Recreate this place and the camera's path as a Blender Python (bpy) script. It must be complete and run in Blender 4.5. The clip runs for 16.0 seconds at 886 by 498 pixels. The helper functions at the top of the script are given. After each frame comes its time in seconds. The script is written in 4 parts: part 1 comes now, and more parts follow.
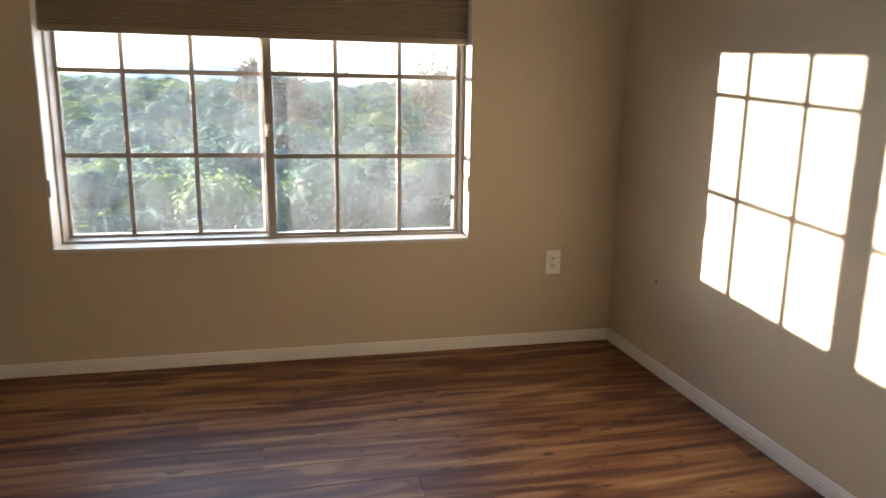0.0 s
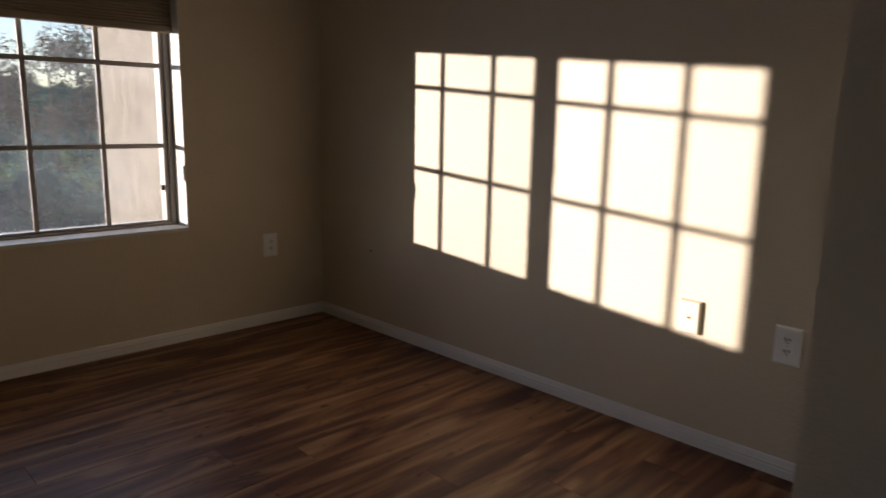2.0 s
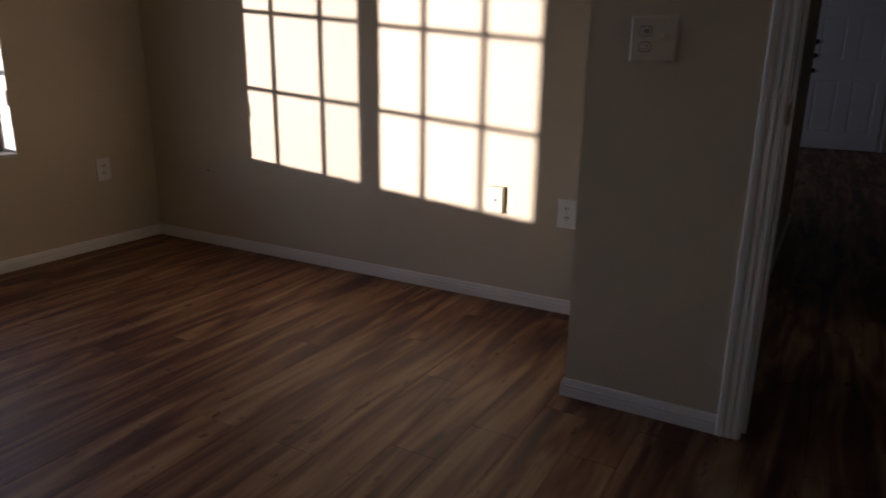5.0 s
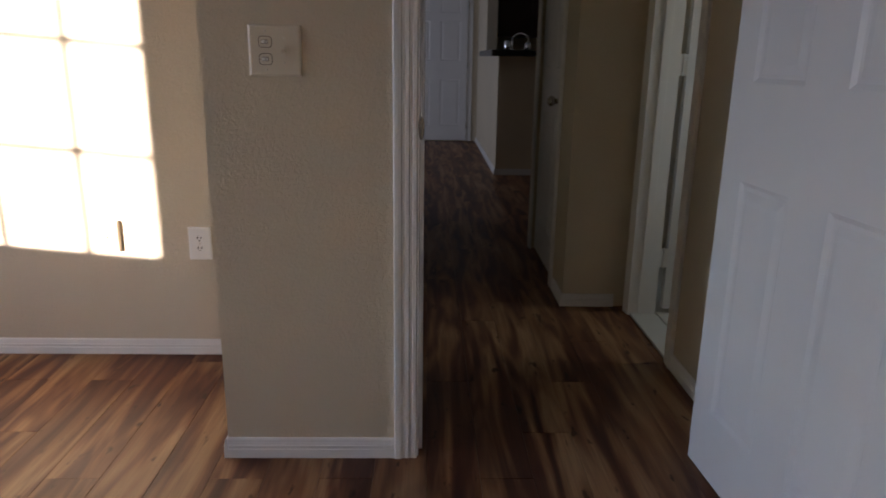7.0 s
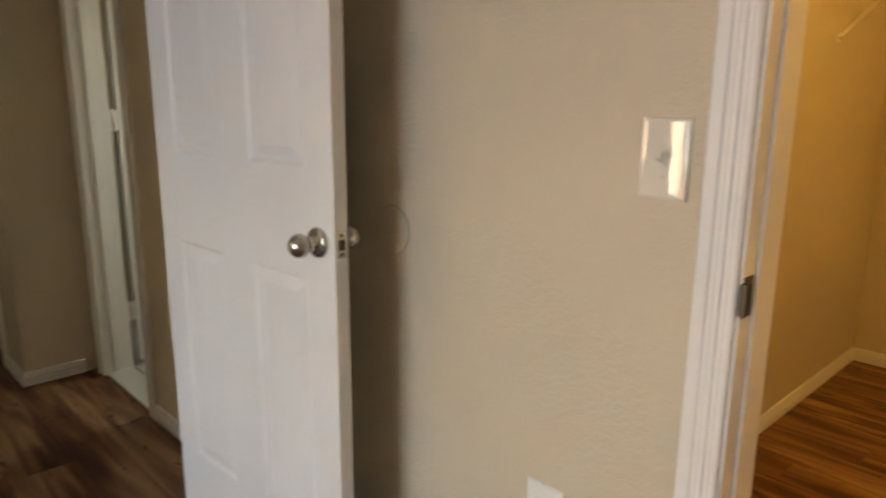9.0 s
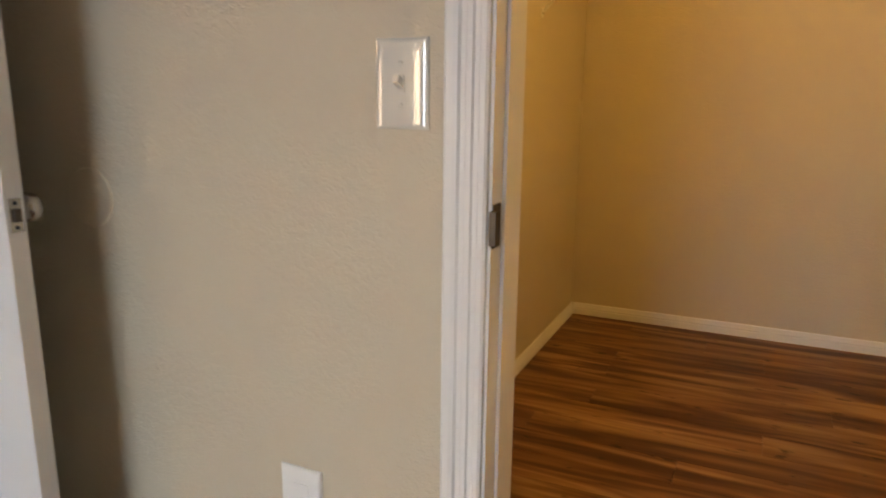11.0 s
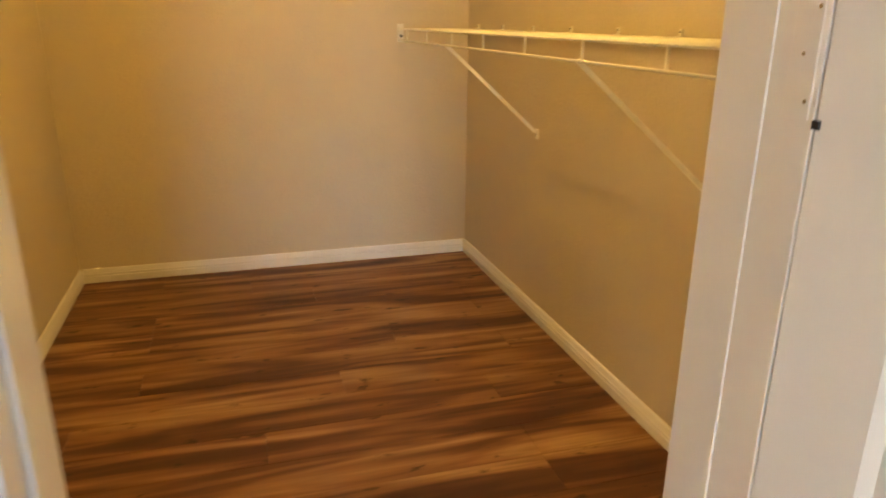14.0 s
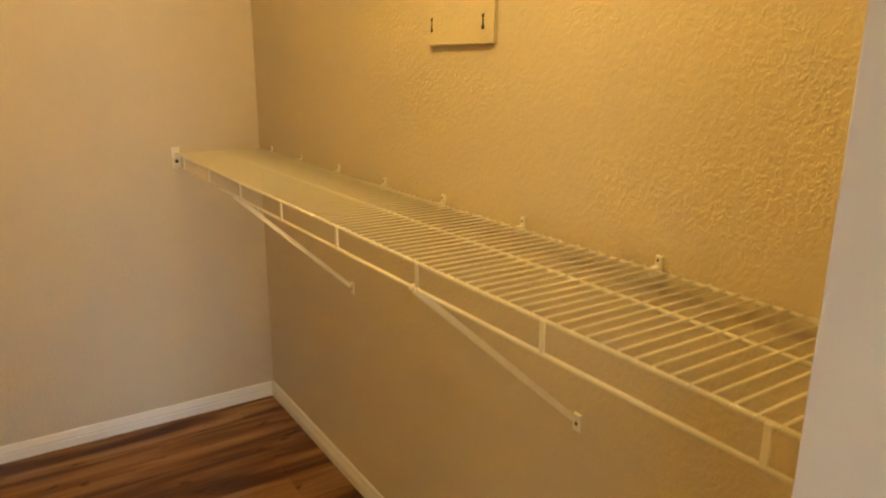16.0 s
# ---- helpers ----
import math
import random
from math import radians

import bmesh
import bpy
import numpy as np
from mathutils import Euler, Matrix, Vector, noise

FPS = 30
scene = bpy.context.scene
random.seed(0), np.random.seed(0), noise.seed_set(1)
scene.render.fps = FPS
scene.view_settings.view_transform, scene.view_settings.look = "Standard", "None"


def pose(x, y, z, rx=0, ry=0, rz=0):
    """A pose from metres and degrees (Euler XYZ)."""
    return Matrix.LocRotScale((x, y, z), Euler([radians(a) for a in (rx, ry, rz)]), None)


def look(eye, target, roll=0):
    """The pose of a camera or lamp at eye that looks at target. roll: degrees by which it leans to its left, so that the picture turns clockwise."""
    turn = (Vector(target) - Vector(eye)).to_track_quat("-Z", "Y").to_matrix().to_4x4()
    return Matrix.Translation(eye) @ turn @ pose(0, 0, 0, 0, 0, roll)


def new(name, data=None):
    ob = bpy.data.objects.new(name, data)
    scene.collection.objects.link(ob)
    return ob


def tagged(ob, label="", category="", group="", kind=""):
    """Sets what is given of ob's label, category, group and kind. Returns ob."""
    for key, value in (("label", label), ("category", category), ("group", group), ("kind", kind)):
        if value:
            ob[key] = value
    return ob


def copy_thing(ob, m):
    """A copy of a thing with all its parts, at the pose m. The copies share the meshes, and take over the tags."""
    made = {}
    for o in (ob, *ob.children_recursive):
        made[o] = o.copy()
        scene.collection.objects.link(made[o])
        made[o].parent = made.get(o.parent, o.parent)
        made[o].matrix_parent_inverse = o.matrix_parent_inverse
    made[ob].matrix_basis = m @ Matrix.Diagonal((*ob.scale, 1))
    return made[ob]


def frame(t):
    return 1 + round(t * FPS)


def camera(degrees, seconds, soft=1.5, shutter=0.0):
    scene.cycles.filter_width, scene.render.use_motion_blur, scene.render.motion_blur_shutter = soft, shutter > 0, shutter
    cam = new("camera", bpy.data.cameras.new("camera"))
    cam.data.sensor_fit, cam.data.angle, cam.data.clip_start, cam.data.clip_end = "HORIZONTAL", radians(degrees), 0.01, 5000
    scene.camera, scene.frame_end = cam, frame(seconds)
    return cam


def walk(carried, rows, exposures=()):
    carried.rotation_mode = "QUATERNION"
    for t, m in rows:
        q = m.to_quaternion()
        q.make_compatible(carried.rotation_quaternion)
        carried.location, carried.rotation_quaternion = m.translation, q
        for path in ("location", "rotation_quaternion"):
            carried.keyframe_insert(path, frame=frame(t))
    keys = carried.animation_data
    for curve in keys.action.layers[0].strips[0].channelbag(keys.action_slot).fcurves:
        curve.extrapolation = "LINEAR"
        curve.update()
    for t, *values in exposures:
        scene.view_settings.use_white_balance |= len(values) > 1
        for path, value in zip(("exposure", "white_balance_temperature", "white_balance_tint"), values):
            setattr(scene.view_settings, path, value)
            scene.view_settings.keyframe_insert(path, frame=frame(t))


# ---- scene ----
cam = camera(65.1, 16.0, soft=1.6, shutter=0.5)
PATH = [
    (0.00, pose(-1.722, -3.358, 1.246, 78.36, -0.82, -12.93)),
    (0.50, pose(-1.844, -3.236, 1.189, 78.82, -0.96, -18.63)),
    (1.00, pose(-1.969, -3.185, 1.152, 78.98, -1.06, -26.15)),
    (1.50, pose(-2.151, -3.276, 1.160, 79.17, -1.11, -35.92)),
    (2.00, pose(-2.329, -3.381, 1.165, 79.21, -1.09, -44.41)),
    (2.50, pose(-2.521, -3.489, 1.122, 78.78, -1.03, -47.30)),
    (3.00, pose(-2.647, -3.499, 1.107, 78.07, -1.11, -47.98)),
    (5.50, pose(-2.807, -3.628, 1.108, 73.76, -0.73, -63.61)),
    (6.00, pose(-2.756, -3.652, 1.099, 73.73, -0.64, -68.67)),
    (6.50, pose(-2.644, -3.592, 1.123, 74.12, -0.86, -83.10)),
    (7.00, pose(-2.565, -3.489, 1.146, 74.56, -0.84, -91.21)),
    (7.50, pose(-2.587, -3.419, 1.190, 75.21, -0.86, -97.67)),
    (8.00, pose(-2.660, -3.435, 1.212, 76.15, -1.35, -111.24)),
    (8.50, pose(-2.685, -3.473, 1.249, 76.51, -0.53, -124.29)),
    (9.00, pose(-2.700, -3.506, 1.258, 77.28, -0.43, -133.70)),
    (9.50, pose(-2.699, -3.528, 1.264, 77.97, -0.42, -140.11)),
    (12.00, pose(-2.558, -3.714, 1.078, 76.23, -0.65, -166.69)),
    (12.50, pose(-2.509, -3.800, 1.090, 75.54, -0.57, -174.08)),
    (13.00, pose(-2.422, -3.892, 1.101, 74.97, -0.70, -183.73)),
    (13.50, pose(-2.409, -3.928, 1.068, 73.52, -0.72, -191.49)),
    (14.00, pose(-2.467, -4.033, 1.092, 71.79, -0.46, -196.54)),
    (14.50, pose(-2.538, -4.139, 1.188, 71.55, -0.60, -200.80)),
    (15.00, pose(-2.579, -4.266, 1.260, 72.23, -0.67, -205.23)),
    (15.50, pose(-2.596, -4.415, 1.319, 73.30, -0.72, -210.60)),
    (16.00, pose(-2.625, -4.484, 1.375, 75.17, -0.40, -213.13)),
]
EXPOSURES = [
    (0.0, 2.85, 6750, 15), (0.5, 2.65, 6750, 15), (1.0, 2.15, 6650, 16), (2.0, 1.1, 6400, 19), (3.0, 0.75, 6300, 22),
    (5.5, 1.2, 6250, 24), (6.0, 1.35, 6250, 24), (6.5, 1.95, 6400, 24), (7.0, 2.95, 6450, 22), (7.5, 3.65, 6950, 18), (8.0, 4.05, 7300, 18),
    (8.5, 4.2, 7600, 18), (9.0, 4.12, 8000, 18), (9.7, 4.02, 8000, 18), (12.0, 4.05, 6900, 18), (13.0, 4.25, 7500, 14), (13.5, 4.38, 7400, 13), (14.0, 4.65, 6900, 12), (15.0, 4.6, 6900, 9), (16.0, 4.42, 6450, 10),
]
walk(cam, PATH, EXPOSURES)

# ---- light ----
SUN_EL, SUN_AZ = radians(3.3), radians(-45.0)
to_sun = Vector((math.sin(SUN_AZ) * math.cos(SUN_EL), math.cos(SUN_AZ) * math.cos(SUN_EL), math.sin(SUN_EL)))
world = bpy.data.worlds.new("sky")
scene.world = world
world.use_nodes = True
wn = world.node_tree.nodes
sky = wn.new("ShaderNodeTexSky")
sky.sky_type = "NISHITA"
sky.sun_disc = False
sky.sun_elevation = radians(18)
sky.sun_rotation = SUN_AZ
sky.air_density, sky.dust_density, sky.ozone_density = 1.0, 0.3, 2.0
world.node_tree.links.new(sky.outputs[0], wn["Background"].inputs[0])
wn["Background"].inputs[1].default_value = 0.105
sun = bpy.data.lights.new("sun", "SUN")
sun.energy, sun.angle, sun.color = 5.0, radians(0.55), (1.0, 0.90, 0.76)
sun_lamp = new("sun_lamp", sun)
sun_lamp.matrix_world = look(to_sun * 30, (0, 0, 0))


def area_lamp(name, size_x, size_y, power, color, m, spread=180):
    data = bpy.data.lights.new(name, "AREA")
    data.shape, data.size, data.size_y, data.energy, data.color = "RECTANGLE", size_x, size_y, power, color
    data.spread = radians(spread)
    ob = new(name, data)
    ob.matrix_world = m
    return ob


# daylight of the sky in the window's opening, and of the living room's windows beyond the hall
area_lamp("window_skylight", 1.8, 0.9, 2.1, (0.55, 0.75, 1.0), look((-1.77, 0.34, 1.1), (-1.77, -2.0, 1.06)), 115)
area_lamp("living_room_daylight", 1.6, 1.3, 6.0, (0.66, 0.80, 1.0), look((4.9, 1.26, 1.35), (5.1, -4.0, 0.8)))
# added fill lamp, out of view, to brighten the bath casing and hall wall
area_lamp("bathroom_fill", 0.5, 0.6, 0.33, (0.9, 1.0, 0.88), look((0.0, -6.34, 1.5), (0.15, -4.5, 1.0)), 75)
bulb = bpy.data.lights.new("closet_bulb", "POINT")
bulb.energy, bulb.color, bulb.shadow_soft_size = 1.65, (1.0, 0.62, 0.14), 0.012
new("closet_bulb", bulb).location = (-2.94, -5.62, 2.30)


# ---- materials ----
def nodes_of(name):
    m = bpy.data.materials.new(name)
    m.use_nodes = True
    return m, m.node_tree.nodes, m.node_tree.links, m.node_tree.nodes["Principled BSDF"]


def noise_node(n, l, scale, detail=3.0, vector=None, rough=0.5):
    t = n.new("ShaderNodeTexNoise")
    t.inputs["Scale"].default_value, t.inputs["Detail"].default_value, t.inputs["Roughness"].default_value = scale, detail, rough
    if vector:
        l.new(vector, t.inputs["Vector"])
    return t


def ramp_node(n, l, value, stops):
    r = n.new("ShaderNodeValToRGB")
    while len(r.color_ramp.elements) < len(stops):
        r.color_ramp.elements.new(0.5)
    for e, (p, c) in zip(r.color_ramp.elements, stops):
        e.position, e.color = p, (*c, 1)
    l.new(value, r.inputs[0])
    return r


def paint(name, colour, rough=0.6, grain=90.0, bump=0.15, spread=0.06, depth=0.002, metal=0.0, blotch=3.0, coat=0.0):
    """A painted or plain surface with blotches, grain and fine relief."""
    m, n, l, b = nodes_of(name)
    co = n.new("ShaderNodeTexCoord").outputs["Object"]
    big = noise_node(n, l, blotch, 4, co)
    lo = tuple(c * (1 - spread) for c in colour)
    hi = tuple(min(1, c * (1 + spread)) for c in colour)
    r = ramp_node(n, l, big.outputs[0], [(0.3, lo), (0.7, hi)])
    l.new(r.outputs[0], b.inputs["Base Color"])
    b.inputs["Roughness"].default_value, b.inputs["Metallic"].default_value = rough, metal
    b.inputs["Coat Weight"].default_value = coat
    fine = noise_node(n, l, grain, 3, co)
    bp = n.new("ShaderNodeBump")
    bp.inputs["Strength"].default_value, bp.inputs["Distance"].default_value = bump, depth
    l.new(fine.outputs[0], bp.inputs["Height"])
    l.new(bp.outputs[0], b.inputs["Normal"])
    return m


def orange_peel(name, colour):
    """Wall paint over sprayed and knocked-down texture."""
    m, n, l, b = nodes_of(name)
    co = n.new("ShaderNodeTexCoord").outputs["Object"]
    big = noise_node(n, l, 1.6, 4, co)
    r = ramp_node(n, l, big.outputs[0], [(0.3, tuple(c * 0.96 for c in colour)), (0.7, tuple(c * 1.03 for c in colour))])
    l.new(r.outputs[0], b.inputs["Base Color"])
    b.inputs["Roughness"].default_value = 0.55
    warp = noise_node(n, l, 60, 2, co)
    add = n.new("ShaderNodeMixRGB")
    add.inputs[0].default_value = 0.03
    l.new(co, add.inputs[1]), l.new(warp.outputs["Color"], add.inputs[2])
    blobs = noise_node(n, l, 85, 3, add.outputs[0], 0.55)
    k = ramp_node(n, l, blobs.outputs[0], [(0.42, (0, 0, 0)), (0.60, (1, 1, 1))])
    bp = n.new("ShaderNodeBump")
    bp.inputs["Strength"].default_value, bp.inputs["Distance"].default_value = 0.32, 0.0022
    l.new(k.outputs[0], bp.inputs["Height"])
    l.new(bp.outputs[0], b.inputs["Normal"])
    return m


def plank_wood(name):
    """Rustic vinyl plank: long brown grain with dark smoky streaks and knots, each plank shifted by its own random."""
    m, n, l, b = nodes_of(name)
    co = n.new("ShaderNodeTexCoord").outputs["Object"]
    info = n.new("ShaderNodeObjectInfo")
    shift = n.new("ShaderNodeVectorMath")
    shift.operation = "MULTIPLY_ADD"
    l.new(info.outputs["Random"], shift.inputs[0])
    shift.inputs[1].default_value = (37.0, 53.0, 11.0)
    l.new(co, shift.inputs[2])

    place = n.new("ShaderNodeNewGeometry").outputs["Position"]
    slide = n.new("ShaderNodeVectorMath")
    slide.operation = "MULTIPLY_ADD"
    l.new(info.outputs["Random"], slide.inputs[0])
    slide.inputs[1].default_value = (0.5, 0.018, 0.0)
    l.new(place, slide.inputs[2])

    def stretched(sx, sy, source=None):
        mp = n.new("ShaderNodeMapping")
        mp.inputs["Scale"].default_value = (sx, sy, 1)
        l.new(source or shift.outputs[0], mp.inputs[0])
        return mp.outputs[0]

    streak = noise_node(n, l, 1.0, 2, stretched(1.25, 10.0, slide.outputs[0]), 0.45)
    streak.inputs["Distortion"].default_value = 1.25
    medium = noise_node(n, l, 1.0, 3, stretched(2.2, 26.0), 0.5)
    blend = n.new("ShaderNodeMixRGB")
    blend.inputs[0].default_value = 0.24
    l.new(streak.outputs[0], blend.inputs[1]), l.new(medium.outputs[0], blend.inputs[2])
    fibre = noise_node(n, l, 1.0, 5, stretched(5.0, 130.0), 0.6)
    knots = noise_node(n, l, 1.0, 3, stretched(11.0, 24.0), 0.5)
    base = ramp_node(n, l, blend.outputs[0], [(0.35, (0.056, 0.016, 0.010)), (0.44, (0.106, 0.038, 0.019)), (0.53, (0.205, 0.096, 0.044)), (0.66, (0.34, 0.205, 0.106))])
    fib = ramp_node(n, l, fibre.outputs[0], [(0.30, (0.78, 0.76, 0.74)), (0.70, (1.14, 1.13, 1.12))])
    mul = n.new("ShaderNodeMixRGB")
    mul.blend_type = "MULTIPLY"
    mul.inputs[0].default_value = 0.8
    l.new(base.outputs[0], mul.inputs[1]), l.new(fib.outputs[0], mul.inputs[2])
    kn = ramp_node(n, l, knots.outputs[0], [(0.29, (0.22, 0.16, 0.13)), (0.36, (1, 1, 1))])
    mul2 = n.new("ShaderNodeMixRGB")
    mul2.blend_type = "MULTIPLY"
    mul2.inputs[0].default_value = 0.9
    l.new(mul.outputs[0], mul2.inputs[1]), l.new(kn.outputs[0], mul2.inputs[2])
    tone = n.new("ShaderNodeHueSaturation")
    vary = n.new("ShaderNodeMapRange")
    vary.inputs["To Min"].default_value, vary.inputs["To Max"].default_value = 0.91, 1.10
    l.new(info.outputs["Random"], vary.inputs[0])
    l.new(vary.outputs[0], tone.inputs["Value"]), l.new(mul2.outputs[0], tone.inputs["Color"])
    l.new(tone.outputs[0], b.inputs["Base Color"])
    rr = n.new("ShaderNodeMapRange")
    b.inputs["Specular IOR Level"].default_value = 0.4
    rr.inputs["To Min"].default_value, rr.inputs["To Max"].default_value = 0.42, 0.58
    l.new(fibre.outputs[0], rr.inputs[0]), l.new(rr.outputs[0], b.inputs["Roughness"])
    bp = n.new("ShaderNodeBump")
    bp.inputs["Strength"].default_value, bp.inputs["Distance"].default_value = 0.2, 0.0008
    l.new(fibre.outputs[0], bp.inputs["Height"]), l.new(bp.outputs[0], b.inputs["Normal"])
    return m


def dusty_glass(name):
    """Thin window glass with a film of dust and dried drips."""
    m, n, l, b = nodes_of(name)
    co = n.new("ShaderNodeTexCoord").outputs["Object"]
    clear = n.new("ShaderNodeBsdfTransparent")
    gloss = n.new("ShaderNodeBsdfGlossy")
    gloss.inputs["Roughness"].default_value = 0.02
    fres = n.new("ShaderNodeFresnel")
    fres.inputs[0].default_value = 1.45
    mix = n.new("ShaderNodeMixShader")
    l.new(fres.outputs[0], mix.inputs[0]), l.new(clear.outputs[0], mix.inputs[1]), l.new(gloss.outputs[0], mix.inputs[2])
    dust = n.new("ShaderNodeBsdfTranslucent")
    dust.inputs[0].default_value = (0.78, 0.85, 0.92, 1)
    mp = n.new("ShaderNodeMapping")
    mp.inputs["Scale"].default_value = (1, 1, 0.12)
    l.new(co, mp.inputs[0])
    drips = noise_node(n, l, 70, 4, mp.outputs[0])
    cloud = noise_node(n, l, 3.5, 4, co)
    a = ramp_node(n, l, drips.outputs[0], [(0.57, (0, 0, 0)), (0.78, (0.10, 0.10, 0.10))])
    c = ramp_node(n, l, cloud.outputs[0], [(0.35, (0.03, 0.03, 0.03)), (0.80, (0.14, 0.14, 0.14))])
    add = n.new("ShaderNodeMath")
    l.new(a.outputs[0], add.inputs[0]), l.new(c.outputs[0], add.inputs[1])
    own = n.new("ShaderNodeSeparateXYZ")
    l.new(n.new("ShaderNodeTexCoord").outputs["Generated"], own.inputs[0])
    rims = []
    for axis, width in (("X", 0.012), ("Z", 0.011)):
        off = n.new("ShaderNodeMath")
        off.operation = "SUBTRACT"
        off.inputs[1].default_value = 0.5
        l.new(own.outputs[axis], off.inputs[0])
        size = n.new("ShaderNodeMath")
        size.operation = "ABSOLUTE"
        l.new(off.outputs[0], size.inputs[0])
        rim = n.new("ShaderNodeMapRange")
        rim.inputs["From Min"].default_value, rim.inputs["From Max"].default_value = 0.5 - width * 2, 0.5 - width
        rim.inputs["To Max"].default_value = 0.5
        l.new(size.outputs[0], rim.inputs[0])
        rims.append(rim)
    either = n.new("ShaderNodeMath")
    either.operation = "MAXIMUM"
    l.new(rims[0].outputs[0], either.inputs[0]), l.new(rims[1].outputs[0], either.inputs[1])
    with_rim = n.new("ShaderNodeMath")
    l.new(add.outputs[0], with_rim.inputs[0]), l.new(either.outputs[0], with_rim.inputs[1])
    add = with_rim
    half = n.new("ShaderNodeMath")
    half.operation = "MULTIPLY"
    half.inputs[1].default_value = 0.45
    l.new(add.outputs[0], half.inputs[0])
    film = n.new("ShaderNodeMixShader")
    l.new(half.outputs[0], film.inputs[0]), l.new(mix.outputs[0], film.inputs[1]), l.new(dust.outputs[0], film.inputs[2])
    l.new(film.outputs[0], n["Material Output"].inputs[0])
    return m


def leafy(name, dark, light):
    m, n, l, b = nodes_of(name)
    geo = n.new("ShaderNodeNewGeometry")
    r = ramp_node(n, l, geo.outputs["Random Per Island"], [(0.0, dark), (1.0, light)])
    l.new(r.outputs[0], b.inputs["Base Color"])
    b.inputs["Roughness"].default_value = 0.7
    thin = n.new("ShaderNodeBsdfTranslucent")
    l.new(r.outputs[0], thin.inputs[0])
    mix = n.new("ShaderNodeMixShader")
    mix.inputs[0].default_value = 0.5
    l.new(b.outputs[0], mix.inputs[1]), l.new(thin.outputs[0], mix.inputs[2])
    l.new(mix.outputs[0], n["Material Output"].inputs[0])
    return m


def insect_screen(name):
    """Fine dark mesh that lets most of the light through."""
    m, n, l, b = nodes_of(name)
    b.inputs["Base Color"].default_value, b.inputs["Roughness"].default_value = (0.20, 0.20, 0.20, 1), 0.7
    clear = n.new("ShaderNodeBsdfTransparent")
    mix = n.new("ShaderNodeMixShader")
    grain = noise_node(n, l, 25, 3, n.new("ShaderNodeTexCoord").outputs["Object"])
    amount = n.new("ShaderNodeMapRange")
    amount.inputs["To Min"].default_value, amount.inputs["To Max"].default_value = 0.07, 0.15
    l.new(grain.outputs[0], amount.inputs[0]), l.new(amount.outputs[0], mix.inputs[0])
    l.new(clear.outputs[0], mix.inputs[1]), l.new(b.outputs[0], mix.inputs[2])
    l.new(mix.outputs[0], n["Material Output"].inputs[0])
    return m


SCREEN = insect_screen("grey_insect_screen")
WALL = orange_peel("beige_wall_paint", (0.61, 0.53, 0.40))
CEIL = paint("white_ceiling_paint", (0.76, 0.74, 0.70), 0.8, 60, 0.3)
TRIM = paint("white_trim_paint", (0.77, 0.76, 0.74), 0.38, 45, 0.12, 0.04)
DOOR = paint("white_door_paint", (0.76, 0.76, 0.76), 0.42, 70, 0.15, 0.03)
PLANK = plank_wood("brown_vinyl_plank")
UNDER = paint("dark_floor_joint", (0.03, 0.018, 0.012), 0.8)
VINYL = paint("aged_almond_vinyl", (0.33, 0.30, 0.26), 0.45, 50, 0.1, 0.08)
SILL = paint("white_sill_paint", (0.66, 0.64, 0.60), 0.5, 30, 0.1, 0.04)
GLASS = dusty_glass("dusty_window_glass")
SHADE = paint("brown_cellular_fabric", (0.30, 0.24, 0.18), 0.9, 400, 0.2, 0.08)
PAINTED = paint("painted_over_plate", (0.63, 0.56, 0.44), 0.5, 40, 0.08, 0.03)
SATIN = paint("almond_satin_plate", (0.66, 0.60, 0.49), 0.32, 18, 0.05, 0.02)
# dark colour standing in for the shade in the switch recesses
GROOVE_SHADE = paint("painted_groove_shade", (0.22, 0.19, 0.15), 0.7)
PLATE = paint("almond_plate_plastic", (0.74, 0.70, 0.62), 0.05, 18, 0.06, 0.02, coat=1.0)
WHITE = paint("white_plate_plastic", (0.82, 0.82, 0.80), 0.28, 30, 0.03, 0.02)
SLOT = paint("dark_slot", (0.02, 0.02, 0.02), 0.6)
NICKEL = paint("satin_nickel", (0.52, 0.49, 0.45), 0.26, 200, 0.05, 0.08, metal=1.0)
BRASS = paint("aged_strike_metal", (0.10, 0.08, 0.06), 0.5, 120, 0.2, 0.2, metal=1.0)
WIRE = paint("cream_vinyl_coated_wire", (0.80, 0.77, 0.68), 0.35, 80, 0.05, 0.03)
CLIPS = paint("white_clip_plastic", (0.8, 0.78, 0.72), 0.4)
TILE = paint("pale_bath_tile", (0.55, 0.56, 0.54), 0.3, 30, 0.1, 0.08)
COUNTER = paint("black_counter_laminate", (0.02, 0.019, 0.018), 0.25, 150, 0.1, 0.2)
CABINET = paint("dark_stained_wood", (0.060, 0.018, 0.013), 0.45, 30, 0.2, 0.25)
CHROME = paint("polished_chrome", (0.8, 0.8, 0.8), 0.08, 10, 0.0, 0.01, metal=1.0)
STUCCO = paint("beige_outdoor_stucco", (0.232, 0.208, 0.170), 0.9, 24, 1.0, 0.24, 0.02, blotch=5.0)
EARTH = paint("dry_scrub_earth", (0.12, 0.11, 0.06), 1.0, 2, 0.5, 0.35, 0.05, blotch=0.15)
# grey-green leaf; the blue in it is distance haze put into the colour
LEAF = leafy("hazed_grey_green_leaf", (0.046, 0.112, 0.084), (0.105, 0.195, 0.135))
LEAF_Y = leafy("yellow_green_leaf", (0.11, 0.19, 0.070), (0.22, 0.29, 0.11))
LEAF_R = leafy("russet_twig_leaf", (0.045, 0.040, 0.030), (0.105, 0.088, 0.062))
BARK = paint("grey_brown_bark", (0.09, 0.07, 0.05), 0.95, 40, 0.8, 0.25, 0.01)
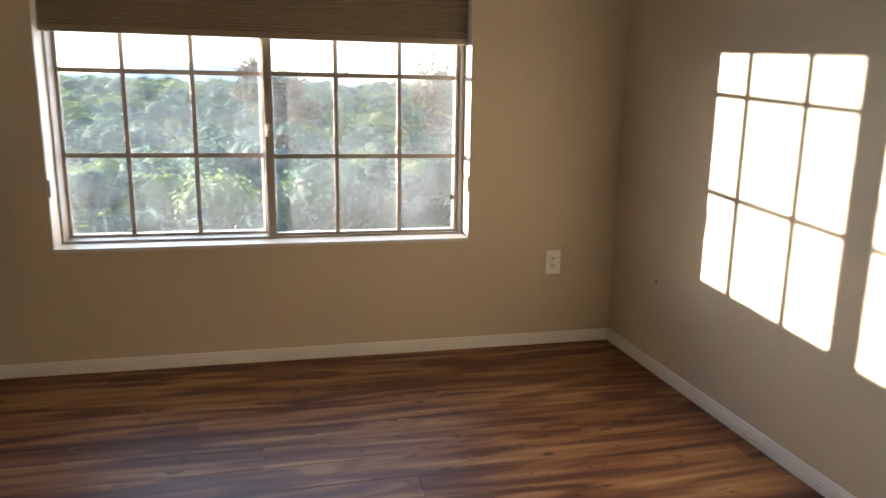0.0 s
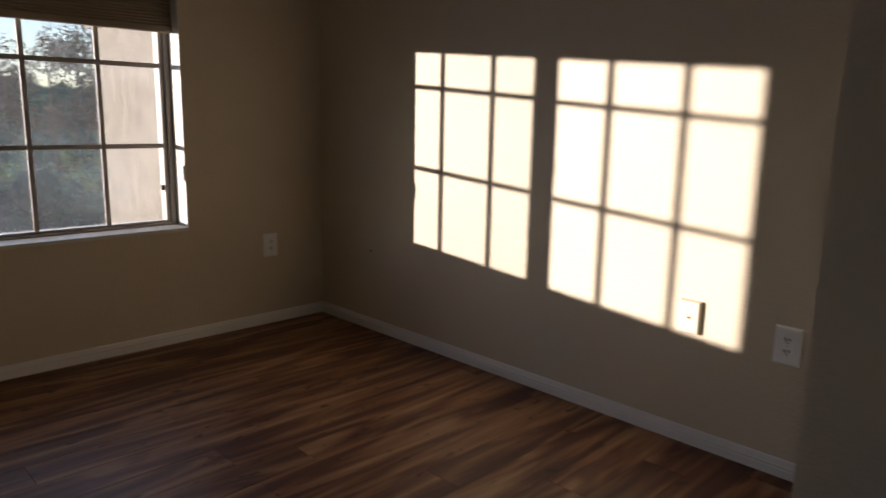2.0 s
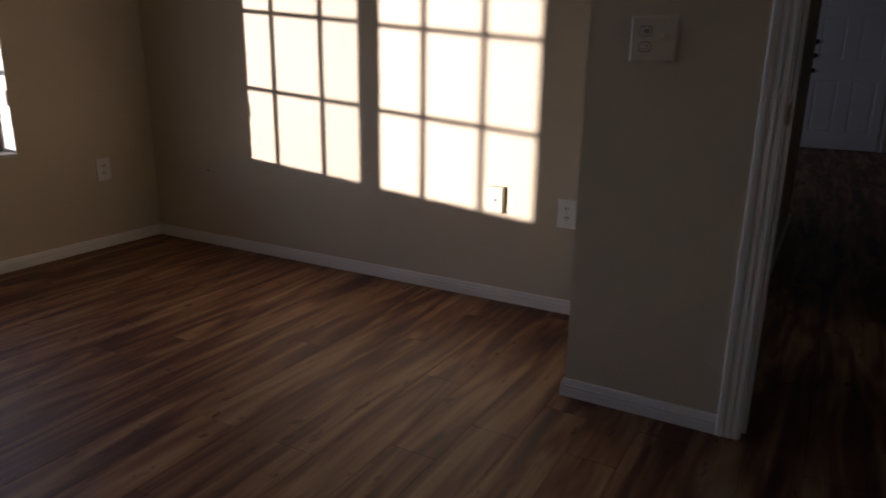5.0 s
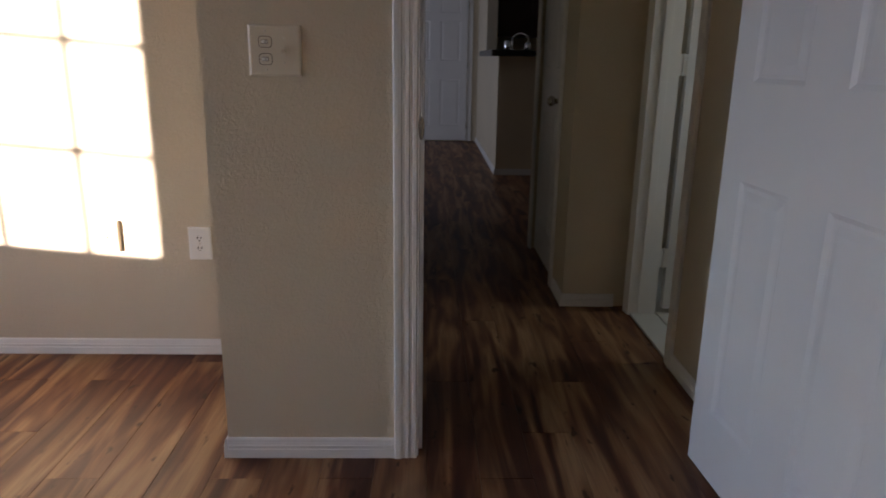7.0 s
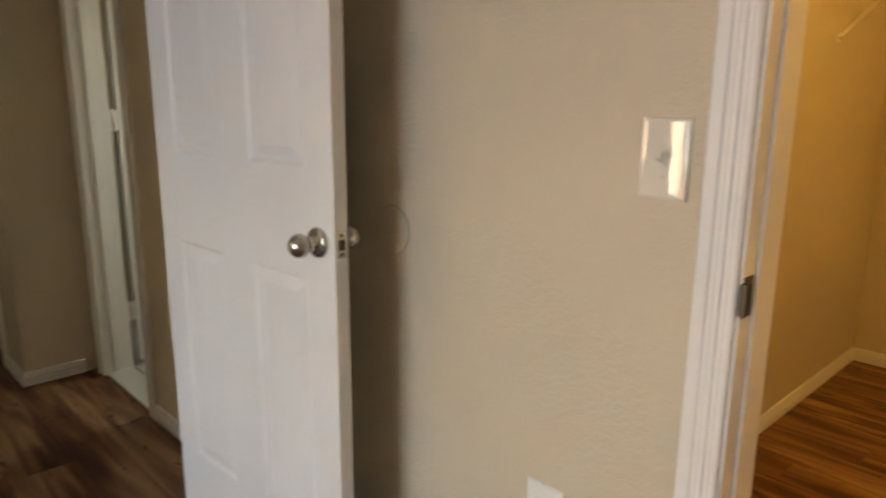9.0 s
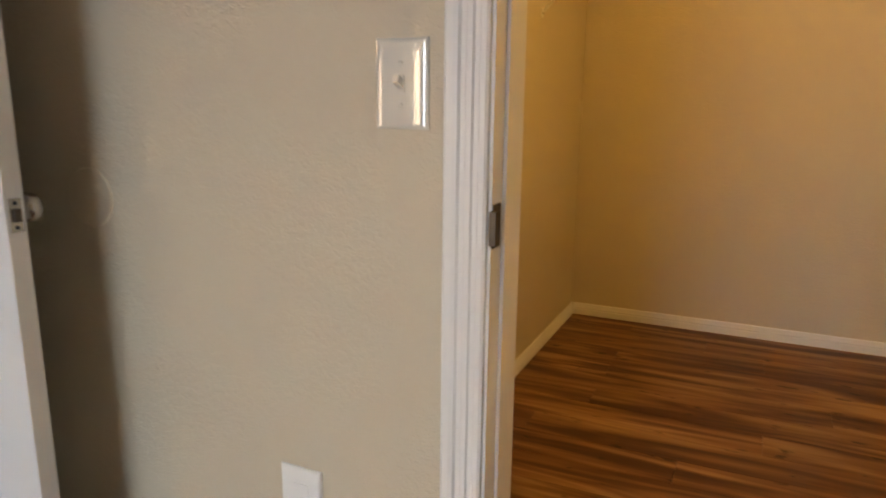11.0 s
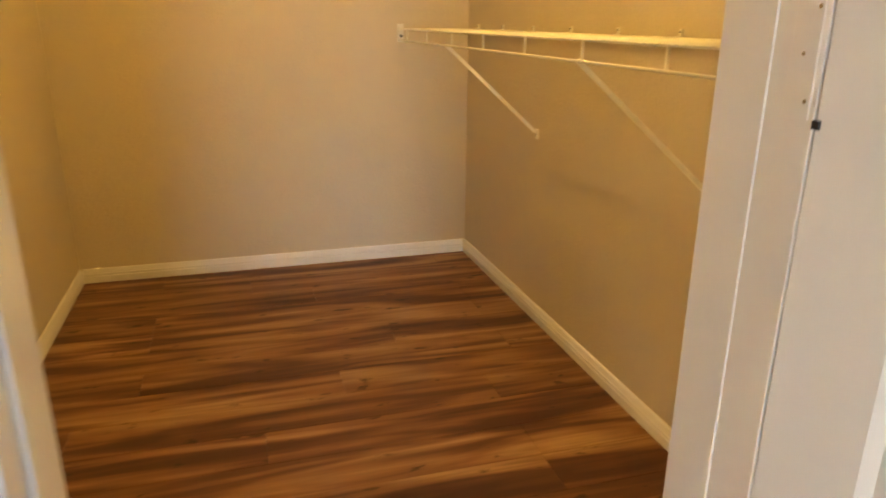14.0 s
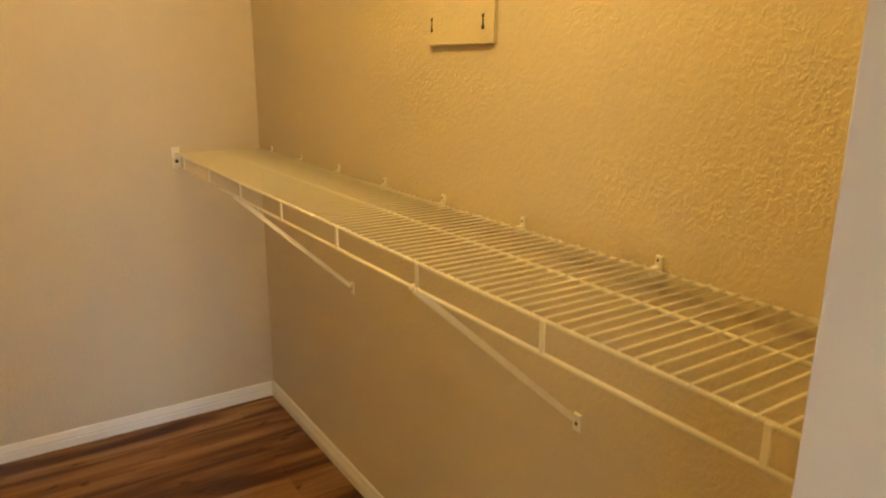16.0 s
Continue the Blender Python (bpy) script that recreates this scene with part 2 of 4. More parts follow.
# aerial haze painted as the hills' pale blue base colour
HILL = paint("haze_painted_hill", (0.62, 0.69, 0.77), 1.0, 0.02, 0.1, 0.2, blotch=0.01)


# ---- mesh helpers ----
def box(bm, lo, hi, bevel=0.0):
    x0, y0, z0 = lo
    x1, y1, z1 = hi
    v = [bm.verts.new(p) for p in ((x0, y0, z0), (x1, y0, z0), (x1, y1, z0), (x0, y1, z0), (x0, y0, z1), (x1, y0, z1), (x1, y1, z1), (x0, y1, z1))]
    fs = [bm.faces.new([v[i] for i in f]) for f in ((0, 3, 2, 1), (4, 5, 6, 7), (0, 1, 5, 4), (1, 2, 6, 5), (2, 3, 7, 6), (3, 0, 4, 7))]
    if bevel:
        es = list({e for f in fs for e in f.edges})
        bmesh.ops.bevel(bm, geom=es, offset=bevel, segments=2, affect="EDGES", profile=0.6)
    return bm


def boxes(items, bevel=0.0):
    bm = bmesh.new()
    for lo, hi in items:
        box(bm, lo, hi, bevel)
    return bm


def rod(bm, p0, p1, r, sides=8, cap=True):
    p0, p1 = Vector(p0), Vector(p1)
    q = (p1 - p0).to_track_quat("Z", "Y")
    rings = []
    for p in (p0, p1):
        rings.append([bm.verts.new(p + q @ Vector((r * math.cos(a), r * math.sin(a), 0))) for a in (2 * math.pi * k / sides for k in range(sides))])
    for k in range(sides):
        f = bm.faces.new((rings[0][k], rings[0][(k + 1) % sides], rings[1][(k + 1) % sides], rings[1][k]))
        f.smooth = True
    if cap:
        bm.faces.new(rings[0][::-1]), bm.faces.new(rings[1])
    return bm


def lathe(bm, profile, m, sides=24):
    """Turns (radius, height) pairs about the local z axis of m."""
    rings = []
    for r, h in profile:
        rings.append([bm.verts.new(m @ Vector((r * math.cos(2 * math.pi * k / sides), r * math.sin(2 * math.pi * k / sides), h))) for k in range(sides)])
    for a, b in zip(rings, rings[1:]):
        for k in range(sides):
            f = bm.faces.new((a[k], a[(k + 1) % sides], b[(k + 1) % sides], b[k]))
            f.smooth = True
    bm.faces.new(rings[0][::-1]), bm.faces.new(rings[-1])
    return bm


def mould(bm, profile, p0, p1, out, up):
    """Runs a profile of (out, up) pairs from p0 to p1."""
    p0, p1, out, up = Vector(p0), Vector(p1), Vector(out), Vector(up)
    a = [bm.verts.new(p0 + out * o + up * u) for o, u in profile]
    b = [bm.verts.new(p1 + out * o + up * u) for o, u in profile]
    k = len(profile)
    for i in range(k):
        bm.faces.new((a[i], a[(i + 1) % k], b[(i + 1) % k], b[i]))
    bm.faces.new(a[::-1]), bm.faces.new(b)
    return bm


def mesh_ob(name, bm, material, normals=True):
    if normals:
        bmesh.ops.recalc_face_normals(bm, faces=bm.faces)
    me = bpy.data.meshes.new(name)
    bm.to_mesh(me)
    bm.free()
    me.materials.append(material)
    return new(name, me)


def part(name, bm, material, parent, label=""):
    ob = mesh_ob(name, bm, material)
    ob.parent = parent
    return tagged(ob, label)


def thing(name, at, label, category, group="", kind="", turn=0.0):
    ob = new(name)
    ob.matrix_world = pose(*at, 0, 0, turn)
    return tagged(ob, label, category, group, kind)


def structure(name, bm, material, label="", category=""):
    return tagged(mesh_ob(name, bm, material), label, category, "", "structure")

# ---- plan ----
H = 2.44
XS = -0.735            # wall with the bedroom doorway
YW = -4.525            # wall with the closet doorway
XW, XE, YB = -3.519, -1.776, -7.168   # closet
WL, WR, WS, WT = -2.735, -0.808, 0.591, 2.03   # window opening
DN, DS = -3.471, -4.330   # bedroom doorway, clear
CL, CR = -2.935, -2.287   # closet doorway, clear
DOOR_H = 2.04
LOW = -0.06

# ---- structure ----
structure("wall_north", boxes([((-4.2, 0, LOW), (WL, 0.26, H)), ((WR, 0, LOW), (0.12, 0.26, H)), ((WL, 0, LOW), (WR, 0.26, WS - 0.018)), ((WL, 0, WT + 0.018), (WR, 0.26, H))]), WALL, "beige textured bedroom wall around the window", "wall")
structure("wall_east", boxes([((0, -2.913, LOW), (0.12, 0, H))]), WALL, "beige textured wall with sunlight on it", "wall")
structure("wall_stub", boxes([((XS, DN + 0.019, LOW), (-0.615, -2.913, H))]), WALL, "beige textured wall beside the bedroom doorway", "wall")
structure("wall_stub_return", boxes([((-0.615, -3.033, LOW), (0.12, -2.913, H))]), WALL, "beige textured return of the doorway wall", "wall")
structure("wall_hinge_side", boxes([((XS, YW, LOW), (-0.615, DS - 0.019, H))]), WALL, "beige textured wall on the door's hinge side", "wall")
structure("wall_door_header", boxes([((XS, DS - 0.019, DOOR_H + 0.019), (-0.615, DN + 0.019, H))]), WALL, "beige textured wall over the bedroom doorway", "wall")
structure("wall_south", boxes([((-4.2, YW - 0.115, LOW), (CL - 0.019, YW, H)), ((CR + 0.019, YW - 0.115, LOW), (-0.615, YW, H)), ((CL - 0.019, YW - 0.115, DOOR_H + 0.019), (CR + 0.019, YW, H))]), WALL, "beige textured wall around the closet doorway", "wall")
structure("wall_west", boxes([((-4.2, YW, LOW), (-4.08, 0, H))]), WALL, "plain beige bedroom wall", "wall")
structure("closet_wall_west", boxes([((XW - 0.116, YB - 0.12, LOW), (XW, YW - 0.115, H))]), WALL, "beige textured closet wall behind the shelf", "wall")
structure("closet_wall_east", boxes([((XE, YB - 0.12, LOW), (XE + 0.116, YW - 0.115, H))]), WALL, "beige closet side wall", "wall")
structure("closet_wall_south", boxes([((XW, YB - 0.12, LOW), (XE, YB, H))]), WALL, "beige closet end wall", "wall")
structure("hall_wall_north", boxes([((-0.615, -3.38, LOW), (2.6, -3.26, H)), ((0.12, -3.26, LOW), (0.24, 1.2, H))]), WALL, "beige hallway wall", "wall")
structure("hall_wall_south", boxes([((-0.615, -4.56, LOW), (-0.079, -4.44, H)), ((-0.079, -4.56, DOOR_H + 0.02), (0.479, -4.44, H)), ((0.479, -4.56, LOW), (0.60, -4.44, H)),
    ((0.578, -4.44, LOW), (0.70, -4.145, H)), ((0.70, -4.265, LOW), (0.901, -4.145, H)), ((0.901, -4.265, DOOR_H + 0.02), (1.629, -4.145, H)), ((1.629, -4.265, LOW), (1.76, -4.145, H))]), WALL, "beige hallway wall with two doorways", "wall")
# the thin box at x 7.44 is added behind the entry door to block sunlight
structure("living_walls", boxes([((0.24, 1.2, LOW), (4.1, 1.32, H)), ((5.7, 1.2, LOW), (7.5, 1.32, H)), ((4.1, 1.2, LOW), (5.7, 1.32, 0.7)), ((4.1, 1.2, 2.0), (5.7, 1.32, H)), ((7.38, -3.12, LOW), (7.5, 1.2, H)), ((7.38, -7.2, LOW), (7.5, -4.06, H)), ((7.38, -4.06, 2.06), (7.5, -3.12, H)), ((7.44, -4.06, LOW), (7.5, -3.12, 2.06)), ((1.76, -7.2, LOW), (7.38, -7.08, H)), ((1.64, -7.2, LOW), (1.76, -4.265, H))]), WALL, "plain beige walls of the rooms beyond the hall, with an added light-blocking panel", "wall")
structure("pony_wall", boxes([((4.448, -6.0, LOW), (4.57, -4.182, 1.165)), ((4.57, -4.302, LOW), (5.96, -4.182, 1.165)), ((5.96, -4.302, LOW), (7.38, -4.182, H))]), WALL, "half-height beige wall under a dark counter", "wall")
# the opening in the far wall is added to hold the bathroom fill lamp
structure("bath_walls", boxes([((-0.615, -6.4, LOW), (-0.5, -4.56, H)), ((-0.5, -6.4, LOW), (-0.27, -6.28, H)), ((0.27, -6.4, LOW), (1.5, -6.28, H)), ((-0.27, -6.4, LOW), (0.27, -6.28, 1.18)), ((-0.27, -6.4, 1.82), (0.27, -6.28, H)), ((1.5, -6.4, LOW), (1.62, -4.265, H))]), WALL, "plain walls of the bathroom beyond the hall", "wall")
structure("ceiling", boxes([((-4.2, -7.3, H), (7.5, 1.32, H + 0.08))]), CEIL, "plain white ceiling", "ceiling")

BASE = [(0, 0), (0.012, 0), (0.012, 0.028), (0.0100, 0.030), (0.0100, 0.034), (0.012, 0.036), (0.012, 0.041), (0.0098, 0.043), (0.0098, 0.047), (0.0085, 0.050), (0.0072, 0.057), (0.004, 0.062), (0, 0.062)]


def baseboard(p0, p1, out):
    ob = structure("baseboard", mould(bmesh.new(), BASE, (*p0, 0), (*p1, 0), (*out, 0), (0, 0, 1)), TRIM, "white ridged baseboard along the wall", "baseboard")
    return ob


CW = 0.066
for p0, p1, out in (((-4.08, 0), (-0.012, 0), (0, -1)), ((0, 0), (0, -2.901), (-1, 0)), ((0, -2.913), (XS - 0.012, -2.913), (0, 1)), ((XS, -2.913), (XS, DN + 0.004 + CW), (-1, 0)),
        ((XS, DS - CW), (XS, YW + 0.012), (-1, 0)), ((XS, YW), (CR + CW + 0.002, YW), (0, 1)), ((CL - CW, YW), (-4.08, YW), (0, 1)), ((-4.08, YW + 0.012), (-4.08, -0.012), (1, 0)),
        ((XW, YB), (XW, YW - 0.115), (1, 0)), ((XE, YW - 0.115), (XE, YB), (-1, 0)), ((XW + 0.012, YB), (XE - 0.012, YB), (0, 1)),
        ((-0.615, -4.44), (-0.079 - 0.01, -4.44), (0, 1)), ((0.578, -4.145), (0.578, -4.39), (-1, 0)), ((0.566, -4.145), (0.83, -4.145), (0, 1)), ((-0.6, -3.38), (2.6, -3.38), (0, -1)),
        ((4.448, -6.0), (4.448, -4.17), (-1, 0)), ((4.44, -4.182), (7.38, -4.182), (0, 1))):
    baseboard(p0, p1, out)

CASE = [(0, 0), (0.009, 0), (0.012, 0.004), (0.012, 0.012), (0.0095, 0.015), (0.0095, 0.021), (0.0130, 0.024), (0.0130, 0.032), (0.0105, 0.035), (0.0105, 0.041), (0.0145, 0.045), (0.0160, 0.052), (0.0160, 0.062), (0.013, 0.066), (0, 0.066)]


def casing(name, plane, a, b, out, axis, top=DOOR_H):
    """Fluted casing round a doorway in a wall: two legs and a head, one trim."""
    root = tagged(new(name), "white fluted casing round the doorway", "trim", "", "structure")
    for pos, away in ((a, -1 if a < b else 1), (b, 1 if a < b else -1)):
        at = (pos, plane) if axis == "x" else (plane, pos)
        up = (away, 0, 0) if axis == "x" else (0, away, 0)
        part("casing_leg", mould(bmesh.new(), CASE, (*at, 0), (*at, top + CW), out, up), TRIM, root)
    p0, p1 = ((a, plane, top), (b, plane, top)) if axis == "x" else ((plane, a, top), (plane, b, top))
    part("casing_head", mould(bmesh.new(), CASE, p0, p1, out, (0, 0, 1)), TRIM, root)
    return root


def jamb(name, lo, hi, axis, stop_at, top=DOOR_H, proud=0.0):
    """Door lining with a stop strip; lo and hi are the clear opening's corners in plan."""
    (x0, y0), (x1, y1) = lo, hi
    root = tagged(new(name), "white painted door lining with a stop strip", "door frame", "", "structure")
    s0, s1 = stop_at
    if axis == "x":
        part("jamb_side", boxes([((x0 - 0.019, y0, LOW), (x0, y1 + proud, top))], 0.0015), TRIM, root)
        part("jamb_side", boxes([((x1, y0, LOW), (x1 + 0.019, y1, top))], 0.0015), TRIM, root)
        part("jamb_head", boxes([((x0 - 0.019, y0, top), (x1 + 0.019, y1, top + 0.019))], 0.0015), TRIM, root)
        part("stop", boxes([((x0, s0, 0), (x0 + 0.0020, s1, top - 0.006))], 0.0009), TRIM, root)
        part("stop", boxes([((x1 - 0.006, s0, 0), (x1, s1, top - 0.011))], 0.002), TRIM, root)
    else:
        part("jamb_side", boxes([((x0, y0 - 0.019, LOW), (x1, y0, top))], 0.0015), TRIM, root)
        part("jamb_side", boxes([((x0, y1, LOW), (x1, y1 + 0.019, top))], 0.0015), TRIM, root)
        part("jamb_head", boxes([((x0, y0 - 0.019, top), (x1, y1 + 0.019, top + 0.019))], 0.0015), TRIM, root)
        part("stop", boxes([((s0, y0, 0), (s1, y0 + 0.011, top - 0.011))], 0.002), TRIM, root)
        part("stop", boxes([((s0, y1 - 0.011, 0), (s1, y1, top - 0.011))], 0.002), TRIM, root)
    return root


casing("bedroom_door_casing", XS, DS - 0.005, DN + 0.005, (-1, 0, 0), "y")
casing("closet_door_casing", YW, CL - 0.005, CR + 0.005, (0, 1, 0), "x")
casing("bath_door_casing", -4.44, -0.06, 0.46, (0, 1, 0), "x")
casing("linen_door_casing", -4.145, 0.92, 1.61, (0, 1, 0), "x")
casing("entry_door_casing", 7.38, -4.04, -3.14, (-1, 0, 0), "y")
bed_jamb = jamb("bedroom_door_frame", (XS, DS), (-0.615, DN), "y", (XS + 0.040, XS + 0.075))
clo_jamb = jamb("closet_door_frame", (CL, YW - 0.115), (CR, YW), "x", (YW - 0.115, YW - 0.043), proud=0.0155)
jamb("bath_door_frame", (-0.06, -4.56), (0.46, -4.44), "x", (-4.51, -4.475))

# strike plates let into the linings
sb = boxes([((CR - 0.0015, YW - 0.036, 0.925), (CR + 0.001, YW - 0.003, 0.990)), ((CR - 0.010, YW - 0.004, 0.932), (CR + 0.001, YW + 0.008, 0.982))], 0.0012)
strike = part("strike_plate", sb, BRASS, clo_jamb, "aged metal strike plate")
part("strike_hole", boxes([((CR - 0.0025, YW - 0.027, 0.943), (CR + 0.001, YW - 0.013, 0.972))]), SLOT, strike)
sb = boxes([((XS + 0.003, DN - 0.0015, 0.935), (XS + 0.036, DN + 0.001, 1.000)), ((XS - 0.006, DN - 0.008, 0.942), (XS + 0.004, DN + 0.001, 0.992))], 0.0012)
bed_strike = part("strike_plate", sb, NICKEL, bed_jamb, "nickel strike plate")
bm = bmesh.new()
ra = [bm.verts.new((XS - 0.0155, DN - 0.003 + 0.008 * math.cos(a), 0.968 + 0.030 * math.sin(a))) for a in (2 * math.pi * k / 20 for k in range(20))]
rb = [bm.verts.new((XS - 0.0195, DN - 0.003 + 0.006 * math.cos(a), 0.968 + 0.028 * math.sin(a))) for a in (2 * math.pi * k / 20 for k in range(20))]
for k in range(20):
    bm.faces.new((ra[k], ra[(k + 1) % 20], rb[(k + 1) % 20], rb[k]))
bm.faces.new(rb), bm.faces.new(ra[::-1])
part("strike_lip", bm, NICKEL, bed_strike, "rounded nickel strike lip")


leaf_plate = part("hinge_leaf", boxes([((CL - 0.001, -4.546, 1.014), (CL + 0.0010, -4.5155, 1.116))], 0.0006), TRIM, clo_jamb, "painted-over hinge leaf")
for y, z in ((-4.5205, 1.106), (-4.531, 1.068), (-4.5215, 1.029)):
    part("screw_hole", rod(bmesh.new(), (CL + 0.0004, y, z), (CL + 0.0014, y, z), 0.0020, 8), NICKEL, leaf_plate)
# black blocks stand in for the shaded gaps above and below the knuckle
for z in (1.119, 1.011):
    part("hinge_gap_shade", boxes([((CL - 0.004, -4.510, z - 0.004), (CL + 0.0014, -4.502, z + 0.004))], 0.001), SLOT, leaf_plate, "dark block painted as the shaded gap at the hinge's end")


# ---- doors ----
def panelled(width, height, thick, panels, relief=0.006):
    """A moulded door leaf from x 0 to width, y 0 to thick: recessed grooves round raised fields on both faces."""
    bm = bmesh.new()
    xs = sorted({0, width, *(p[0] for p in panels), *(p[2] for p in panels)})
    zs = sorted({0, height, *(p[1] for p in panels), *(p[3] for p in panels)})
    for side, y in ((-1, 0.0), (1, thick)):
        grid = {(x, z): bm.verts.new((x, y, z)) for x in xs for z in zs}
        for xa, xb in zip(xs, xs[1:]):
            for za, zb in zip(zs, zs[1:]):
                inside = any(p[0] <= xa and xb <= p[2] and p[1] <= za and zb <= p[3] for p in panels)
                if not inside:
                    bm.faces.new([grid[k] for k in ((xa, za), (xb, za), (xb, zb), (xa, zb))])
        for x0, z0, x1, z1 in panels:
            ring = [grid[k] for k in ((x0, z0), (x1, z0), (x1, z1), (x0, z1))]
            for inset, deep in ((0.012, relief), (0.022, relief), (0.042, relief * 0.25)):
                nxt = [bm.verts.new((x, y - side * deep, z)) for x, z in ((x0 + inset, z0 + inset), (x1 - inset, z0 + inset), (x1 - inset, z1 - inset), (x0 + inset, z1 - inset))]
                for i in range(4):
                    bm.faces.new((ring[i], ring[(i + 1) % 4], nxt[(i + 1) % 4], nxt[i]))
                ring = nxt
            bm.faces.new(ring)
    for a, b in (((0, 0), (width, 0)), ((width, 0), (width, height)), ((width, height), (0, height)), ((0, height), (0, 0))):
        bm.faces.new([bm.verts.new(p) for p in ((a[0], 0, a[1]), (b[0], 0, b[1]), (b[0], thick, b[1]), (a[0], thick, a[1]))])
    bmesh.ops.remove_doubles(bm, verts=bm.verts, dist=0.0001)
    return bm


def six_panels(w):
    s = 0.098
    m = (w - 2 * s - 0.145) / 2
    cols = ((s, s + m), (w - s - m, w - s))
    return [(a, z0, b, z1) for a, b in cols for z0, z1 in ((0.195, 0.845), (1.085, 1.615), (1.715, 1.905))]


def knob_set(root, x, z, thick, sides=(-1, 1)):
    for side in sides:
        y = 0.0 if side < 0 else thick
        m = Matrix.Translation((x, y, z)) @ pose(0, 0, 0, 90 if side < 0 else -90)
        rose = part("rosette", lathe(bmesh.new(), [(0.0335, 0.0), (0.0335, 0.004), (0.031, 0.008), (0.024, 0.011), (0.0135, 0.013), (0.0125, 0.024), (0.0125, 0.030)], m), NICKEL, root, "satin nickel rosette")
        ball = [(0.0125, 0.028)] + [(0.0268 * math.sin(a), 0.050 - 0.0225 * math.cos(a)) for a in (0.55, 0.8, 1.1, 1.4, 1.7, 2.0, 2.3, 2.6, 2.85, 3.05)]
        part("knob", lathe(bmesh.new(), ball, m), NICKEL, rose, "satin nickel knob")


def hinge(root, x, y, z, side=1):
    """A butt hinge: knuckle with tips and a leaf on the door's edge."""
    k = part("hinge", rod(bmesh.new(), (x, y, z - 0.044), (x, y, z + 0.044), 0.0055, 10), NICKEL, root, "nickel hinge")
    part("hinge_tip", lathe(bmesh.new(), [(0.0035, 0.044), (0.0055, 0.046), (0.004, 0.051)], Matrix.Translation((x, y, z)), 10), NICKEL, k)


def door(name, label, at, turn, width, knobs=True, height=2.02, latch=True, hinges=True, mat=DOOR):
    root = thing(name, at, label, "door", turn=turn)
    part("leaf", panelled(width, height, 0.035, six_panels(width)), mat, root)
    if knobs:
        knob_set(root, width - 0.056, 0.93, 0.035)
    if latch:
        lp = part("latch_plate", boxes([((width - 0.001, 0.0055, 0.9015), (width + 0.0012, 0.0295, 0.9585))], 0.0006), NICKEL, root, "nickel latch plate on the door edge")
        part("latch_bolt", boxes([((width, 0.011, 0.919), (width + 0.006, 0.024, 0.941))], 0.002), BRASS, lp, "dark latch bolt")
        for z in (0.9095, 0.9505):
            part("screw", rod(bmesh.new(), (width + 0.0005, 0.0175, z), (width + 0.0018, 0.0175, z), 0.0034, 10), SLOT, lp)
    if hinges:
        for z in (0.2, 1.03, 1.82):
            hinge(root, -0.004, 0.041, z)
    return root


def turned_to(p0, p1):
    return math.degrees(math.atan2(p1[1] - p0[1], p1[0] - p0[0]))


# bedroom door, open into the room almost to the closet wall; its leaf lies south of the hinge line
bed_turn = turned_to((-0.747, -4.276), (-1.523, -4.324))
bedroom_door = door("bedroom_door", "white six-panel door standing open beside the wall", (-0.747, -4.275, 0.012), bed_turn, 0.776)
closet_door = door("closet_door", "white textured closet door folded open against the bedroom wall side", (-2.9358, -4.5065, 0.012), 97.0, 0.61)
bath_door = door("bathroom_door", "white bathroom door standing open", (0.464, -4.593, 0.030), -91.0, 0.50, hinges=False)
for z in (0.245, 1.10, 1.83):
    k = part("hinge", boxes([((-0.0325, 0.0015, z - 0.045), (0.0, 0.004, z + 0.045))], 0.0006), TRIM, bath_door, "painted hinge bridging the gap")
    part("hinge_pin", rod(bmesh.new(), (-0.016, 0.002, z - 0.046), (-0.016, 0.002, z + 0.046), 0.005, 10), TRIM, k)
linen_door = door("linen_door", "closed white six-panel hall closet door", (1.605, -4.162, 0.012), 180.0, 0.68, latch=False)
entry_door = door("entry_door", "closed white six-panel entry door in shade", (7.39, -4.035, 0.012), 90.0, 0.89, knobs=False, latch=False)
for z in (0.96, 1.14, 1.31):
    part("lock", lathe(bmesh.new(), [(0.030, 0), (0.030, 0.008), (0.018, 0.014), (0.016, 0.032), (0.010, 0.036)], Matrix.Translation((0.83, 0.035, z)) @ pose(0, 0, 0, -90)), BRASS, entry_door, "dark round lock")

# ---- window ----
FY = 0.120
window = tagged(new("window_1"), "almond sliding window with a grid of bars and dusty panes", "window", "", "structure")
liner = [((WL, 0.002, WS - 0.018), (WL + 0.004, 0.255, WT)), ((WR - 0.004, 0.002, WS - 0.018), (WR, 0.255, WT))]
for lo, hi in liner:
    part("reveal", boxes([(lo, hi)], 0.001), SILL, window, "white painted reveal board")
part("window_sill", boxes([((WL, -0.008, WS - 0.018), (WR, 0.255, WS))], 0.003), SILL, window, "white painted sill board")
part("reveal", boxes([((WL, 0.002, WT), (WR, 0.255, WT + 0.018))]), SILL, window)
FB, FT = 0.640, WT - 0.03      # glass, bottom and top
fl, fr = WL + 0.004, WR - 0.004
for lo, hi in (((fl, FY, WS), (fl + 0.010, FY + 0.125, WT)), ((fr - 0.026, FY, WS), (fr, FY + 0.125, WT)), ((fl + 0.010, FY, WS), (fr - 0.026, FY + 0.125, WS + 0.012)), ((fl + 0.010, FY, WT - 0.03), (fr - 0.026, FY + 0.125, WT))):
    part("frame", boxes([(lo, hi)], 0.003), VINYL, window)
MX = -1.786
sashes = []
